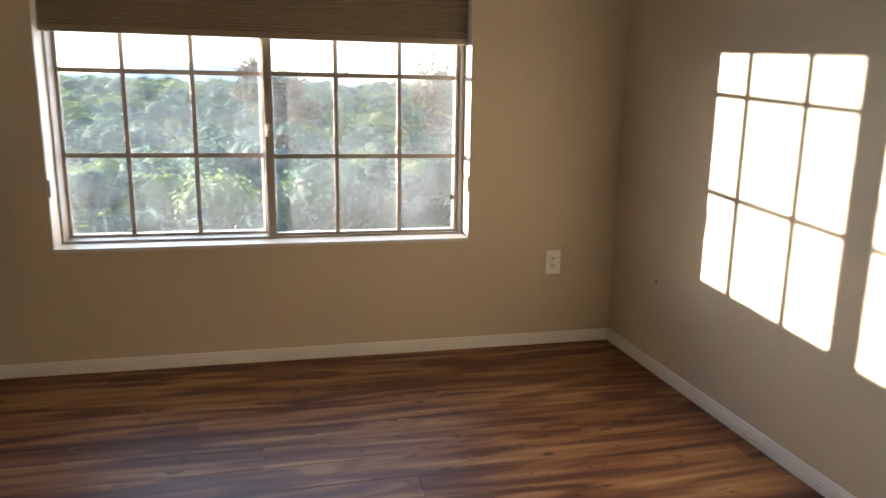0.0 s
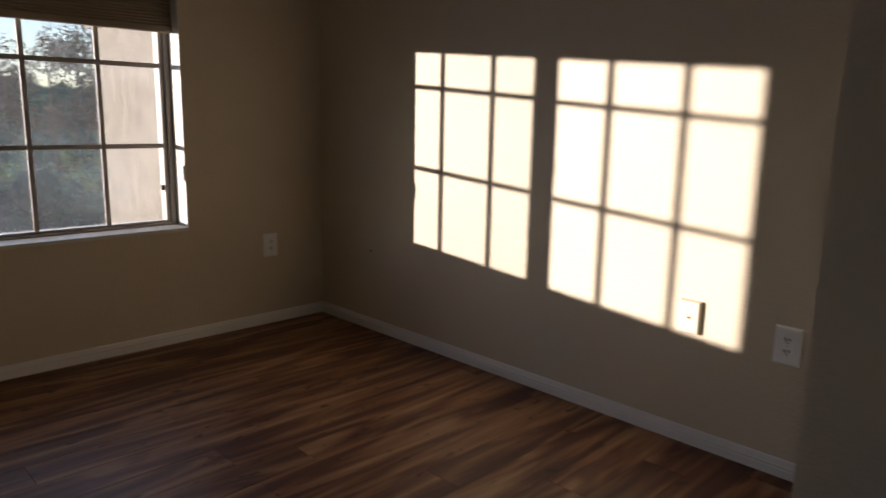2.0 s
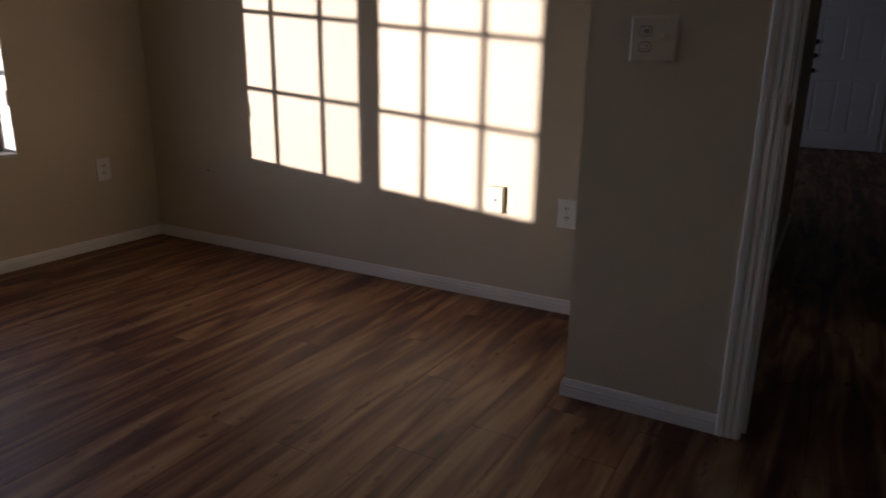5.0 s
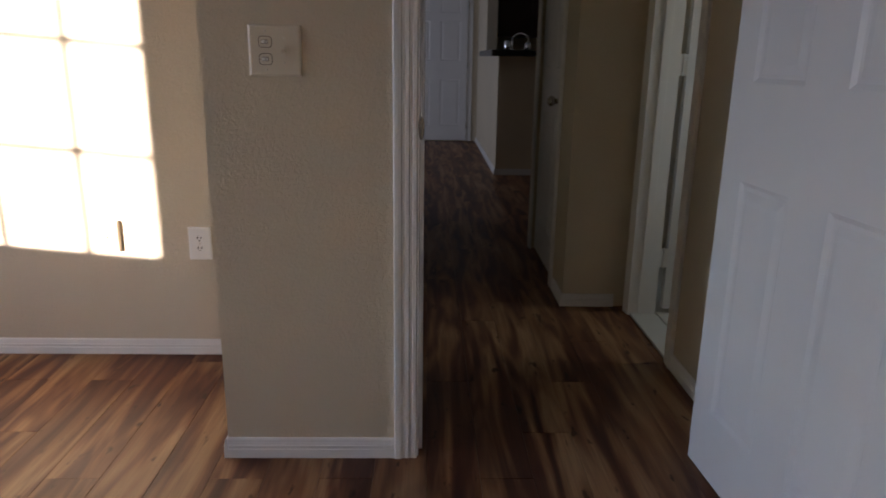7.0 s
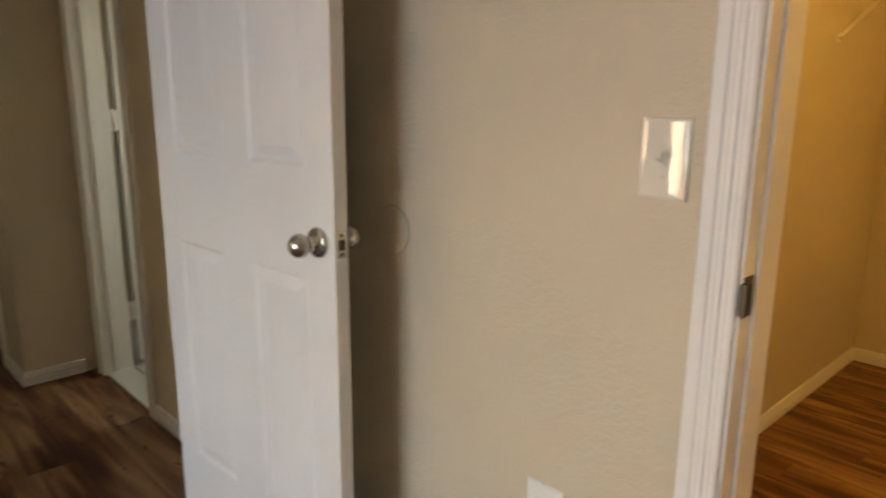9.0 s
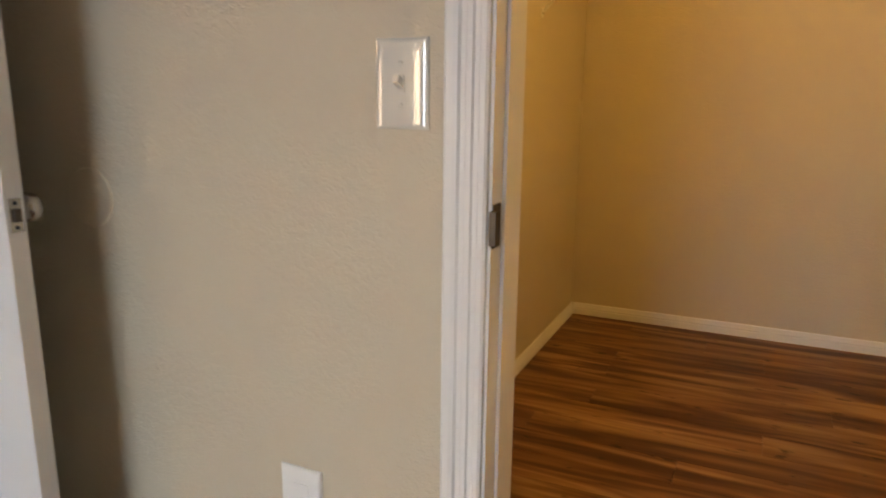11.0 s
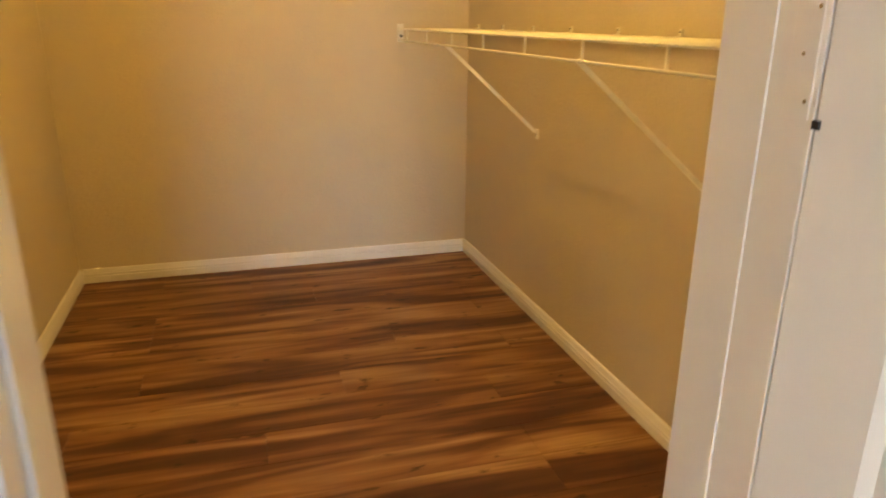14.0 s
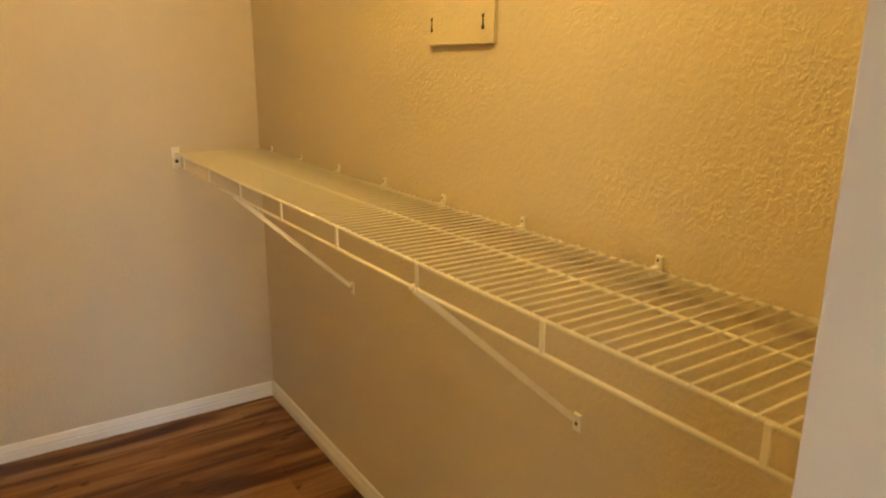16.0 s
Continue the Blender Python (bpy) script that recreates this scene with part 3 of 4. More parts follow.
for name, xa, xb, y in (("fixed_sash", fl + 0.010, MX + 0.014, FY + 0.094), ("sliding_sash", MX - 0.014, fr - 0.026, FY + 0.016)):
    sl, sr = (0.014, 0.043) if name == "fixed_sash" else (0.043, 0.020)
    bars = [((xa, y, WS + 0.012), (xa + sl, y + 0.024, FT)), ((xb - sr, y, WS + 0.012), (xb, y + 0.024, FT)), ((xa + sl, y, WS + 0.012), (xb - sr, y + 0.024, WS + 0.024)), ((xa + sl, y, FT - 0.02), (xb - sr, y + 0.024, FT))]
    sash = part(name, boxes(bars, 0.002), VINYL, window, "almond vinyl sash")
    sashes.append((sash, xa + sl, xb - sr, y))
cols = {0: (-2.434, -2.127), 1: (-1.457, -1.143)}
rows_z = (0.994, 1.385, 1.79)
for k, (sash, xa, xb, y) in enumerate(sashes):
    for x in cols[k]:
        part("bar", boxes([((x - 0.0115, y + 0.004, WS + 0.024), (x + 0.0115, y + 0.016, FT - 0.02))], 0.002), VINYL, sash)
    edges = [xa, *cols[k], xb]
    for z in rows_z:
        for a, b in zip(edges, edges[1:]):
            part("bar", boxes([((a + (0.0115 if a != xa else 0), y + 0.005, z - 0.0115), (b - (0.0115 if b != xb else 0), y + 0.015, z + 0.0115))], 0.002), VINYL, sash)
    levels = [WS + 0.024, *rows_z, FT - 0.02]
    for a, b in zip(edges, edges[1:]):
        for za, zb in zip(levels, levels[1:]):
            bm = bmesh.new()
            bm.faces.new([bm.verts.new(p) for p in ((a, y + 0.018, za), (b, y + 0.018, za), (b, y + 0.018, zb), (a, y + 0.018, zb))])
            pane = part("pane", bm, GLASS, sash, "dusty glass pane")
            pane.visible_shadow = False
part("insect_screen", boxes([((MX + 0.012, FY + 0.118, WS + 0.012), (fr - 0.020, FY + 0.1185, FT))]), SCREEN, window, "grey insect screen over the sliding half")
part("latch", boxes([((MX - 0.008, FY + 0.008, 1.09), (MX + 0.010, FY + 0.016, 1.15)), ((MX - 0.004, FY + 0.002, 1.105), (MX + 0.006, FY + 0.008, 1.135))], 0.003), WHITE, window, "small white window latch")
part("pull_tab", boxes([((fr - 0.062, FY + 0.026, 0.768), (fr - 0.046, FY + 0.033, 0.795))], 0.002), SLOT, window, "small dark stop on the sash")

# cellular shade, drawn half-way up
shade = thing("cellular_shade", (0, 0, 0), "brown pleated cellular shade drawn half up", "window shade")
part("headrail", boxes([((WL + 0.006, 0.060, WT - 0.045), (WR - 0.006, 0.115, WT - 0.002))], 0.003), VINYL, shade)
bm = bmesh.new()
pleats = 30
za, zb = 1.570, WT - 0.045
front = []
for i in range(2 * pleats + 1):
    z = za + (zb - za) * i / (2 * pleats)
    y = 0.064 + (0.008 if i % 2 else 0.0)
    front.append((bm.verts.new((WL + 0.008, y, z)), bm.verts.new((WR - 0.008, y, z)), bm.verts.new((WR - 0.008, 0.176 - y, z)), bm.verts.new((WL + 0.008, 0.176 - y, z))))
for a, b in zip(front, front[1:]):
    for i in range(4):
        bm.faces.new((a[i], a[(i + 1) % 4], b[(i + 1) % 4], b[i]))
part("pleated_fabric", bm, SHADE, shade)
part("bottom_rail", boxes([((WL + 0.006, 0.066, 1.541), (WR - 0.006, 0.110, 1.571))], 0.004), SHADE, shade, "brown bottom rail")
chain = bmesh.new()
for k in range(56):
    bmesh.ops.create_icosphere(chain, subdivisions=1, radius=0.0024, matrix=Matrix.Translation((WR - 0.0165, 0.024, 1.545 + 0.008 * k)))
part("bead_chain", chain, WHITE, shade, "white bead chain")
part("chain_guide", boxes([((WR - 0.021, 0.020, WT - 0.05), (WR - 0.012, 0.062, WT - 0.036))], 0.002), WHITE, shade)
for x in (WL + 0.0045, WR - 0.0125):
    t = thing("shade_clip", (x, 0.002, 0.863), "small plastic shade clip on the window edge", "clip", "shade clips")
    part("clip_body", boxes([((0, 0, -0.038), (0.008, 0.012, 0.038))], 0.001), VINYL, t)


# ---- plates on the walls ----
def plate_mesh(w, h, d=0.007, bow=0.0):
    """A wall plate with eased edges; bow is how far its screwed-down middle is drawn in."""
    bm = bmesh.new()
    rings = []
    for inset, y in ((0, 0), (0.0005, -d * 0.55), (0.004, -d * 0.9), (0.007, -d)):
        rings.append([bm.verts.new((sx * (w / 2 - inset), y, sz * (h / 2 - inset))) for sx, sz in ((-1, -1), (1, -1), (1, 1), (-1, 1))])
    for a, b in zip(rings, rings[1:]):
        for i in range(4):
            bm.faces.new((a[i], a[(i + 1) % 4], b[(i + 1) % 4], b[i]))
    p, q, u, v = rings[-1]
    low_row, top_row = [p], [v]
    for k in range(1, 12 if bow else 1):
        x = (w / 2 - 0.007) * (k / 6 - 1)
        y = -d + bow * (1 - (k / 6 - 1) ** 2)
        low_row.append(bm.verts.new((x, y, p.co.z))), top_row.append(bm.verts.new((x, y, v.co.z)))
    low_row.append(q), top_row.append(u)
    for k in range(len(low_row) - 1):
        f = bm.faces.new((low_row[k], low_row[k + 1], top_row[k + 1], top_row[k]))
        f.smooth = bow > 0
    return bm


def screw(root, x, z, y=-0.007):
    part("screw", lathe(bmesh.new(), [(0.0032, 0), (0.0032, 0.0006), (0.002, 0.0014)], Matrix.Translation((x, y, z)) @ pose(0, 0, 0, 90), 10), PLATE, root)


def outlet(at, turn, label):
    root = thing("wall_outlet", at, label, "outlet", "wall outlets", turn=turn)
    part("plate", plate_mesh(0.086, 0.128), WHITE, root)
    for z in (0.0195, -0.0195):
        bm = bmesh.new()
        ring = [(0.0170 * math.cos(a), max(-0.0135, min(0.0135, 0.0175 * math.sin(a)))) for a in (2 * math.pi * k / 20 for k in range(20))]
        a = [bm.verts.new((x, -0.006, z + q)) for x, q in ring]
        b = [bm.verts.new((x * 0.97, -0.0088, z + q * 0.97)) for x, q in ring]
        for k in range(20):
            bm.faces.new((a[k], a[(k + 1) % 20], b[(k + 1) % 20], b[k]))
        bm.faces.new(b)
        rec = part("receptacle", bm, WHITE, root)
        for x, hh in ((-0.0065, 0.0050), (0.0065, 0.0042)):
            part("slot", boxes([((x - 0.0021, -0.0093, z + 0.004 - hh), (x + 0.0021, -0.0086, z + 0.004 + hh))]), SLOT, rec)
        part("ground_hole", rod(bmesh.new(), (0, -0.0093, z - 0.0072), (0, -0.0086, z - 0.0072), 0.0024, 10), SLOT, rec)
    screw(root, 0, 0)
    return root


def rounded_slab(x, z, w, h, y0, y1, rad):
    """A slab with rounded corners lying on a wall plate."""
    bm = bmesh.new()
    ring = []
    for cx, cz, a0 in ((1, 1, 0), (-1, 1, 90), (-1, -1, 180), (1, -1, 270)):
        for k in range(5):
            a = radians(a0 + 22.5 * k)
            ring.append((x + cx * (w / 2 - rad) + rad * math.cos(a), z + cz * (h / 2 - rad) + rad * math.sin(a)))
    a = [bm.verts.new((p, y0, q)) for p, q in ring]
    b = [bm.verts.new((p, y1, q)) for p, q in ring]
    for k in range(len(ring)):
        bm.faces.new((a[k], a[(k + 1) % len(ring)], b[(k + 1) % len(ring)], b[k]))
    bm.faces.new(a[::-1]), bm.faces.new(b)
    return bm


def toggle(root, x, z, flat=False, mat=None):
    mat = mat or PLATE
    if flat:
        # no recess is cut: thin dark slabs paint the shade round face and lever
        groove = part("switch_groove", rounded_slab(x, z, 0.0345, 0.0290, -0.0064, -0.0073, 0.009), GROOVE_SHADE, root, "thin dark slab painted as a groove's shade")
        part("switch_face", rounded_slab(x, z, 0.0305, 0.0250, -0.0070, -0.0082, 0.008), mat, groove)
        part("gap_shade_slab", rounded_slab(x - 0.001, z, 0.0170, 0.0105, -0.0080, -0.0086, 0.002), GROOVE_SHADE, groove)
        part("switch_lever", boxes([((x - 0.0080, -0.0150, z - 0.0038), (x + 0.0010, -0.008, z + 0.0038)), ((x + 0.0022, -0.0112, z - 0.0036), (x + 0.0062, -0.008, z + 0.0036))], 0.001), WHITE, groove, "small white toggle lever")
    else:
        bezel = part("toggle_bezel", boxes([((x - 0.0055, -0.0085, z - 0.0125), (x + 0.0055, -0.0065, z + 0.0125))], 0.0006), mat, root)
        m = Matrix.Translation((x, -0.008, z)) @ pose(0, 0, 0, -28)
        bm = boxes([((-0.0045, -0.017, -0.0062), (0.0045, 0.002, 0.0062))], 0.001)
        bmesh.ops.transform(bm, matrix=m, verts=bm.verts)
        part("switch_lever", bm, mat, bezel, "small toggle lever")


outlet((-0.346, 0, 0.446), 0, "white duplex outlet on the window wall")
outlet((0, -2.632, 0.452), -90, "white duplex outlet beside the wall corner")
cable = thing("cable_plate", (0, -2.296, 0.478), "beige painted cable jack plate in the sun patch", "wall plate", turn=-90)
part("plate", plate_mesh(0.080, 0.122, 0.018), PAINTED, cable)
part("jack", lathe(bmesh.new(), [(0.005, 0), (0.005, 0.004), (0.003, 0.008)], Matrix.Translation((0, -0.018, 0)) @ pose(0, 0, 0, 90), 12), NICKEL, cable, "threaded metal jack")
sw2 = thing("double_light_switch", (XS, -3.104, 1.156), "almond two-gang plate with stacked switches and a toggle", "light switch", turn=-90)
part("plate", plate_mesh(0.132, 0.126), SATIN, sw2)
for z in (0.021, -0.021):
    toggle(sw2, -0.023, z, True, SATIN)
toggle(sw2, 0.023, 0.0, False, SATIN)
for x, z in ((0.023, 0.030), (0.023, -0.030), (-0.023, 0.047), (-0.023, -0.047)):
    screw(sw2, x, z)
sw1 = thing("light_switch", (-2.145, YW, 1.158), "glossy almond single toggle switch plate", "light switch", turn=180)
part("plate", plate_mesh(0.086, 0.130, bow=0.0009), PLATE, sw1)
toggle(sw1, 0, 0)
for z in (0.030, -0.030):
    screw(sw1, 0, z)
low = thing("blank_plate", (-1.940, YW, 0.430), "white plate low on the closet wall", "wall plate", turn=180)
part("plate", plate_mesh(0.086, 0.128), WHITE, low)
part("cover", boxes([((-0.017, -0.0085, -0.034), (0.017, -0.0065, 0.034))], 0.001), WHITE, low)

bumper = thing("wall_bumper", (-1.47, YW, 0.945), "round painted-over bumper plate behind the door", "wall bumper", turn=180)
part("disc", lathe(bmesh.new(), [(0.058, 0), (0.058, 0.002), (0.054, 0.0035), (0.012, 0.0035)], pose(0, 0, 0, 90), 28), WALL, bumper)
nail = thing("nail", (0, -0.46, 0.44), "small dark nail in the wall near the corner", "nail", turn=-90)
part("nail_head", lathe(bmesh.new(), [(0.005, 0), (0.005, 0.003), (0.003, 0.005)], pose(0, 0, 0, 90), 10), SLOT, nail)

# ---- closet ----
shelf = thing("wire_shelf", (0, 0, 0), "cream coated wire closet shelf on braces", "shelf")
SX, SZ, BX = -3.200, 1.058, XW + 0.014
y0, y1 = YB + 0.006, YW - 0.121
part("front_wire", rod(bmesh.new(), (SX, y0, SZ - 0.003), (SX, y1, SZ - 0.003), 0.0034), WIRE, shelf)
part("back_wire", rod(bmesh.new(), (BX, y0, SZ - 0.0045), (BX, y1, SZ - 0.0045), 0.0036), WIRE, shelf)
part("middle_wire", rod(bmesh.new(), (-3.362, y0, SZ - 0.0045), (-3.362, y1, SZ - 0.0040), 0.0038), WIRE, shelf)
part("lip_wire", rod(bmesh.new(), (SX + 0.003, y0, 1.010), (SX + 0.003, y1, 1.010), 0.0034), WIRE, shelf)
bm = rod(bmesh.new(), (BX - 0.003, 0, 0), (SX + 0.0035, 0, 0), 0.0016, 6)
rod(bm, (SX + 0.0035, 0, 0.0012), (SX + 0.0035, 0, -0.004), 0.0018, 6)
first = part("cross_wire", bm, WIRE, shelf)
first.location = (0, y0 + 0.008, SZ)
for k in range(1, int((y1 - y0) / 0.0254)):
    o = new("cross_wire", first.data)
    o.parent, o.location = shelf, (0, y0 + 0.008 + 0.0254 * k, SZ)
for k in range(9):
    y = -5.436 - 0.3165 * (k - 2)
    if y0 < y < y1:
        part("lip_tie", boxes([((SX + 0.001, y - 0.004, 1.008), (SX + 0.0055, y + 0.004, SZ - 0.002))], 0.0008), WIRE, shelf)
for y in (-4.90, -5.201, -5.547, -5.843, -6.134, -6.43, -6.73, -7.02):
    c = part("wall_clip", boxes([((XW, y - 0.006, SZ - 0.012), (XW + 0.020, y + 0.006, SZ + 0.003)), ((XW, y - 0.006, SZ + 0.003), (XW + 0.006, y + 0.006, SZ + 0.020))], 0.0012), CLIPS, shelf, "white plastic wall clip")
    part("clip_nail", rod(bmesh.new(), (XW + 0.005, y, SZ + 0.013), (XW + 0.0075, y, SZ + 0.013), 0.0022, 8), SLOT, c)
for yt, yf in ((-5.443, -5.361), (-6.437, -6.355)):
    top, foot = Vector((SX + 0.003, yt, 1.008)), Vector((XW + 0.010, yf, 0.712))
    d = (foot - top).normalized()
    side = d.cross(Vector((0, 1, 0))).normalized() * 0.0060
    nrm = d.cross(side).normalized() * 0.0022
    bm = bmesh.new()
    a = [bm.verts.new(top + s * side + q * nrm) for s, q in ((-1, -1), (1, -1), (1, 1), (-1, 1))]
    b = [bm.verts.new(foot + s * side + q * nrm) for s, q in ((-1, -1), (1, -1), (1, 1), (-1, 1))]
    for i in range(4):
        bm.faces.new((a[i], a[(i + 1) % 4], b[(i + 1) % 4], b[i]))
    bm.faces.new(a), bm.faces.new(b)
    brace = part("brace", bm, WIRE, shelf, "slanted support brace")
    part("brace_foot", boxes([((XW, yf - 0.010, 0.686), (XW + 0.006, yf + 0.010, 0.722))], 0.001), WIRE, brace)
    part("foot_screw", rod(bmesh.new(), (XW + 0.004, yf, 0.702), (XW + 0.0075, yf, 0.702), 0.004, 10), NICKEL, brace)
    part("brace_hook", rod(bmesh.new(), (SX + 0.003, yt - 0.009, 1.010), (SX + 0.003, yt + 0.009, 1.010), 0.0062, 10), WIRE, brace)
eb = part("end_bracket", boxes([((SX - 0.016, YB, 1.000), (SX + 0.012, YB + 0.004, 1.078)), ((SX - 0.010, YB + 0.004, 1.040), (SX + 0.009, YB + 0.020, 1.050)), ((SX - 0.010, YB + 0.004, 1.000), (SX + 0.009, YB + 0.018, 1.006))], 0.001), CLIPS, shelf, "plastic end bracket on the wall")
part("bracket_screw", rod(bmesh.new(), (SX - 0.003, YB + 0.004, 1.026), (SX - 0.003, YB + 0.008, 1.026), 0.007, 8), SLOT, eb)
# a second shelf, higher, on the wall across
high_shelf = copy_thing(shelf, Matrix.Translation((XE + XW, -11.641, 0.762)) @ Matrix.Rotation(math.pi, 4, "Z") @ Matrix.Diagonal((1, 0.9767, 1, 1)))
tagged(high_shelf, "cream coated wire shelf high on the closet wall", "shelf")
panel = thing("wall_board", (XW, -5.7775, 1.419), "painted wall board with two keyhole slots", "wall board")
part("board", boxes([((0, -0.1255, 0), (0.010, 0.1255, 0.36))], 0.0015), WALL, panel)
for y in (-0.108, 0.088):
    part("keyhole", boxes([((0.0092, y - 0.0022, 0.030), (0.0106, y + 0.0022, 0.058)), ((0.0092, y - 0.0045, 0.028), (0.0107, y + 0.0045, 0.037)), ((0.0092, y - 0.0040, 0.052), (0.0107, y + 0.0040, 0.059))]), SLOT, panel, "dark keyhole slot")
lamp = thing("closet_ceiling_lamp", (-2.94, -5.62, H), "plain porcelain bulb holder on the closet ceiling", "ceiling lamp")
part("holder", lathe(bmesh.new(), [(0.06, 0), (0.06, -0.012), (0.035, -0.03), (0.022, -0.045)], Matrix(), 20), WHITE, lamp)

# ---- beyond the hall ----
counter = thing("bar_counter", (0, 0, 0), "black bar counter on the half wall", "counter")
part("top", boxes([((4.30, -6.0, 1.165), (4.72, -4.10, 1.225)), ((4.72, -4.45, 1.165), (5.98, -4.10, 1.225))], 0.004), COUNTER, counter)
upper = thing("upper_cabinet", (0, 0, 0), "dark stained kitchen wall cabinet", "cabinet")
part("body", boxes([((7.02, -5.30, 1.42), (7.375, -4.42, 2.30))], 0.003), CABINET, upper)
for y in (-4.86, -4.43):
    part("cabinet_door", boxes([((7.0, y - 0.42, 1.43), (7.02, y, 2.29))], 0.003), CABINET, upper)
faucet = thing("kitchen_faucet", (5.25, -4.40, 1.225), "polished chrome arched faucet behind the counter", "faucet")
bm = bmesh.new()
pts = [(0, 0, 0), (0, 0, 0.11)] + [(0, -0.09 + 0.09 * math.cos(a), 0.11 + 0.07 * math.sin(a)) for a in (0.4, 0.8, 1.2, 1.6, 2.0, 2.4, 2.8, 3.14)] + [(0, -0.18, 0.08)]
for a, b in zip(pts, pts[1:]):
    rod(bm, a, b, 0.010, 10)
part("spout", bm, CHROME, faucet)
part("faucet_base", lathe(bmesh.new(), [(0.028, 0), (0.028, 0.008), (0.016, 0.02)], Matrix(), 16), CHROME, faucet)
# made-up chrome jars that give the two bright reflections by the faucet
for y, h in ((-4.33, 0.10), (-4.55, 0.085)):
    g = thing("glass_jar", (5.1, y, 1.225), "small chrome jar added on the counter for a bright glint", "jar", "counter jars")
    part("jar_body", lathe(bmesh.new(), [(0.030, 0), (0.034, 0.01), (0.034, h * 0.8), (0.026, h)], Matrix(), 16), CHROME, g)
thr = structure("bath_threshold", boxes([((-0.06, -4.56, 0.0), (0.46, -4.44, 0.010))], 0.002), TILE, "pale stone threshold", "threshold")
bath_floor = structure("bath_floor", boxes([((-0.5, -6.28, LOW), (1.5, -4.562, 0.002))]), UNDER, "grouted bathroom floor", "floor")
tile_mesh = None
for i in range(6):
    for j in range(5):
        if tile_mesh is None:
            o = mesh_ob("tile", boxes([((0, 0, 0), (0.297, 0.297, 0.006))], 0.0015), TILE)
            tile_mesh = o.data
        else:
            o = new("tile", tile_mesh)
        o.parent, o.location = bath_floor, (-0.49 + 0.302 * i, -4.865 - 0.302 * j, 0.002)

# ---- outdoors ----
GZ = -7.0
bm = bmesh.new()
strip = None
for y, z in ((1.5, GZ), (120, GZ), (420, GZ + 10.5), (700, GZ + 20), (900, GZ + 20), (3200, GZ + 12)):
    q = (bm.verts.new((-2500, y, z)), bm.verts.new((2500, y, z)))
    if strip:
        bm.faces.new((*strip, q[1], q[0]))
    strip = q
structure("ground", bm, EARTH, "dry scrub ground below the window", "ground")
wing = tagged(new("building_wing"), "beige stucco wing of the building outside the window", "building", "", "structure")
part("wing_wall", boxes([((0.405, 1.33, GZ), (7.0, 4.84, 2.02))]), STUCCO, wing)
part("cornice", boxes([((0.345, 1.33, 2.02), (7.06, 4.90, 2.17))], 0.012), STUCCO, wing)
part("parapet", boxes([((0.405, 1.33, 2.17), (7.0, 4.84, 4.6))]), STUCCO, wing)
structure("outer_wall", boxes([((-9.0, 0.262, GZ), (-4.2, 0.5, 5.0)), ((-4.2, 0.262, GZ), (0.404, 0.30, LOW - 0.3)), ((-4.2, 0.262, H + 0.1), (0.40, 0.30, 5.0))]), STUCCO, "beige stucco outer wall", "wall")


def leaf_cloud(rng, lobes, leaf, per):
    """Small bent leaf sprigs scattered in a crown of uneven lobes."""
    vs, fs = [], []
    for cx, cy, cz, r in lobes:
        for _ in range(int(per * r * r)):
            d = Vector((rng.gauss(0, 1), rng.gauss(0, 1), rng.gauss(0, 0.8))).normalized()
            p = Vector((cx, cy, cz)) + d * r * (0.78 + 0.27 * rng.random())
            tilt = (d + Vector((rng.gauss(0, 0.35), rng.gauss(0, 0.35), rng.gauss(0, 0.35) + 0.25))).normalized()
            a = tilt.cross(Vector((rng.gauss(0, 1), rng.gauss(0, 1), rng.gauss(0, 1)))).normalized() * leaf * (0.6 + 0.8 * rng.random())
            b = tilt.cross(a).normalized() * leaf * 0.55
            i = len(vs)
            vs += [p - a, p + b - tilt * leaf * 0.15, p + a, p - b]
            fs.append((i, i + 1, i + 2, i + 3))
    return vs, fs


def add_cores(rng, vs, fs, lobes, k):
    """Lumpy twiggy masses inside the lobes, under the leaves."""
    for cx, cy, cz, r in lobes:
        i0, rings, segs = len(vs), 5, 8
        for a in range(rings + 1):
            th = math.pi * a / rings
            for s in range(segs):
                ph = 2 * math.pi * (s + 0.5 * (a % 2)) / segs
                q = r * k * rng.uniform(0.85, 1.08)
                vs.append(Vector((cx + q * math.sin(th) * math.cos(ph), cy + q * math.sin(th) * math.sin(ph), cz + q * 0.9 * math.cos(th))))
        for a in range(rings):
            for s in range(segs):
                u, w = i0 + a * segs, i0 + (a + 1) * segs
                fs.append((u + s, u + (s + 1) % segs, w + (s + 1) % segs, w + s))


def mesh_from(name, vs, fs, material):
    me = bpy.data.meshes.new(name)
    me.from_pydata([tuple(v) for v in vs], [], fs)
    me.materials.append(material)
    me.polygons.foreach_set("use_smooth", [True] * len(me.polygons))
    return me


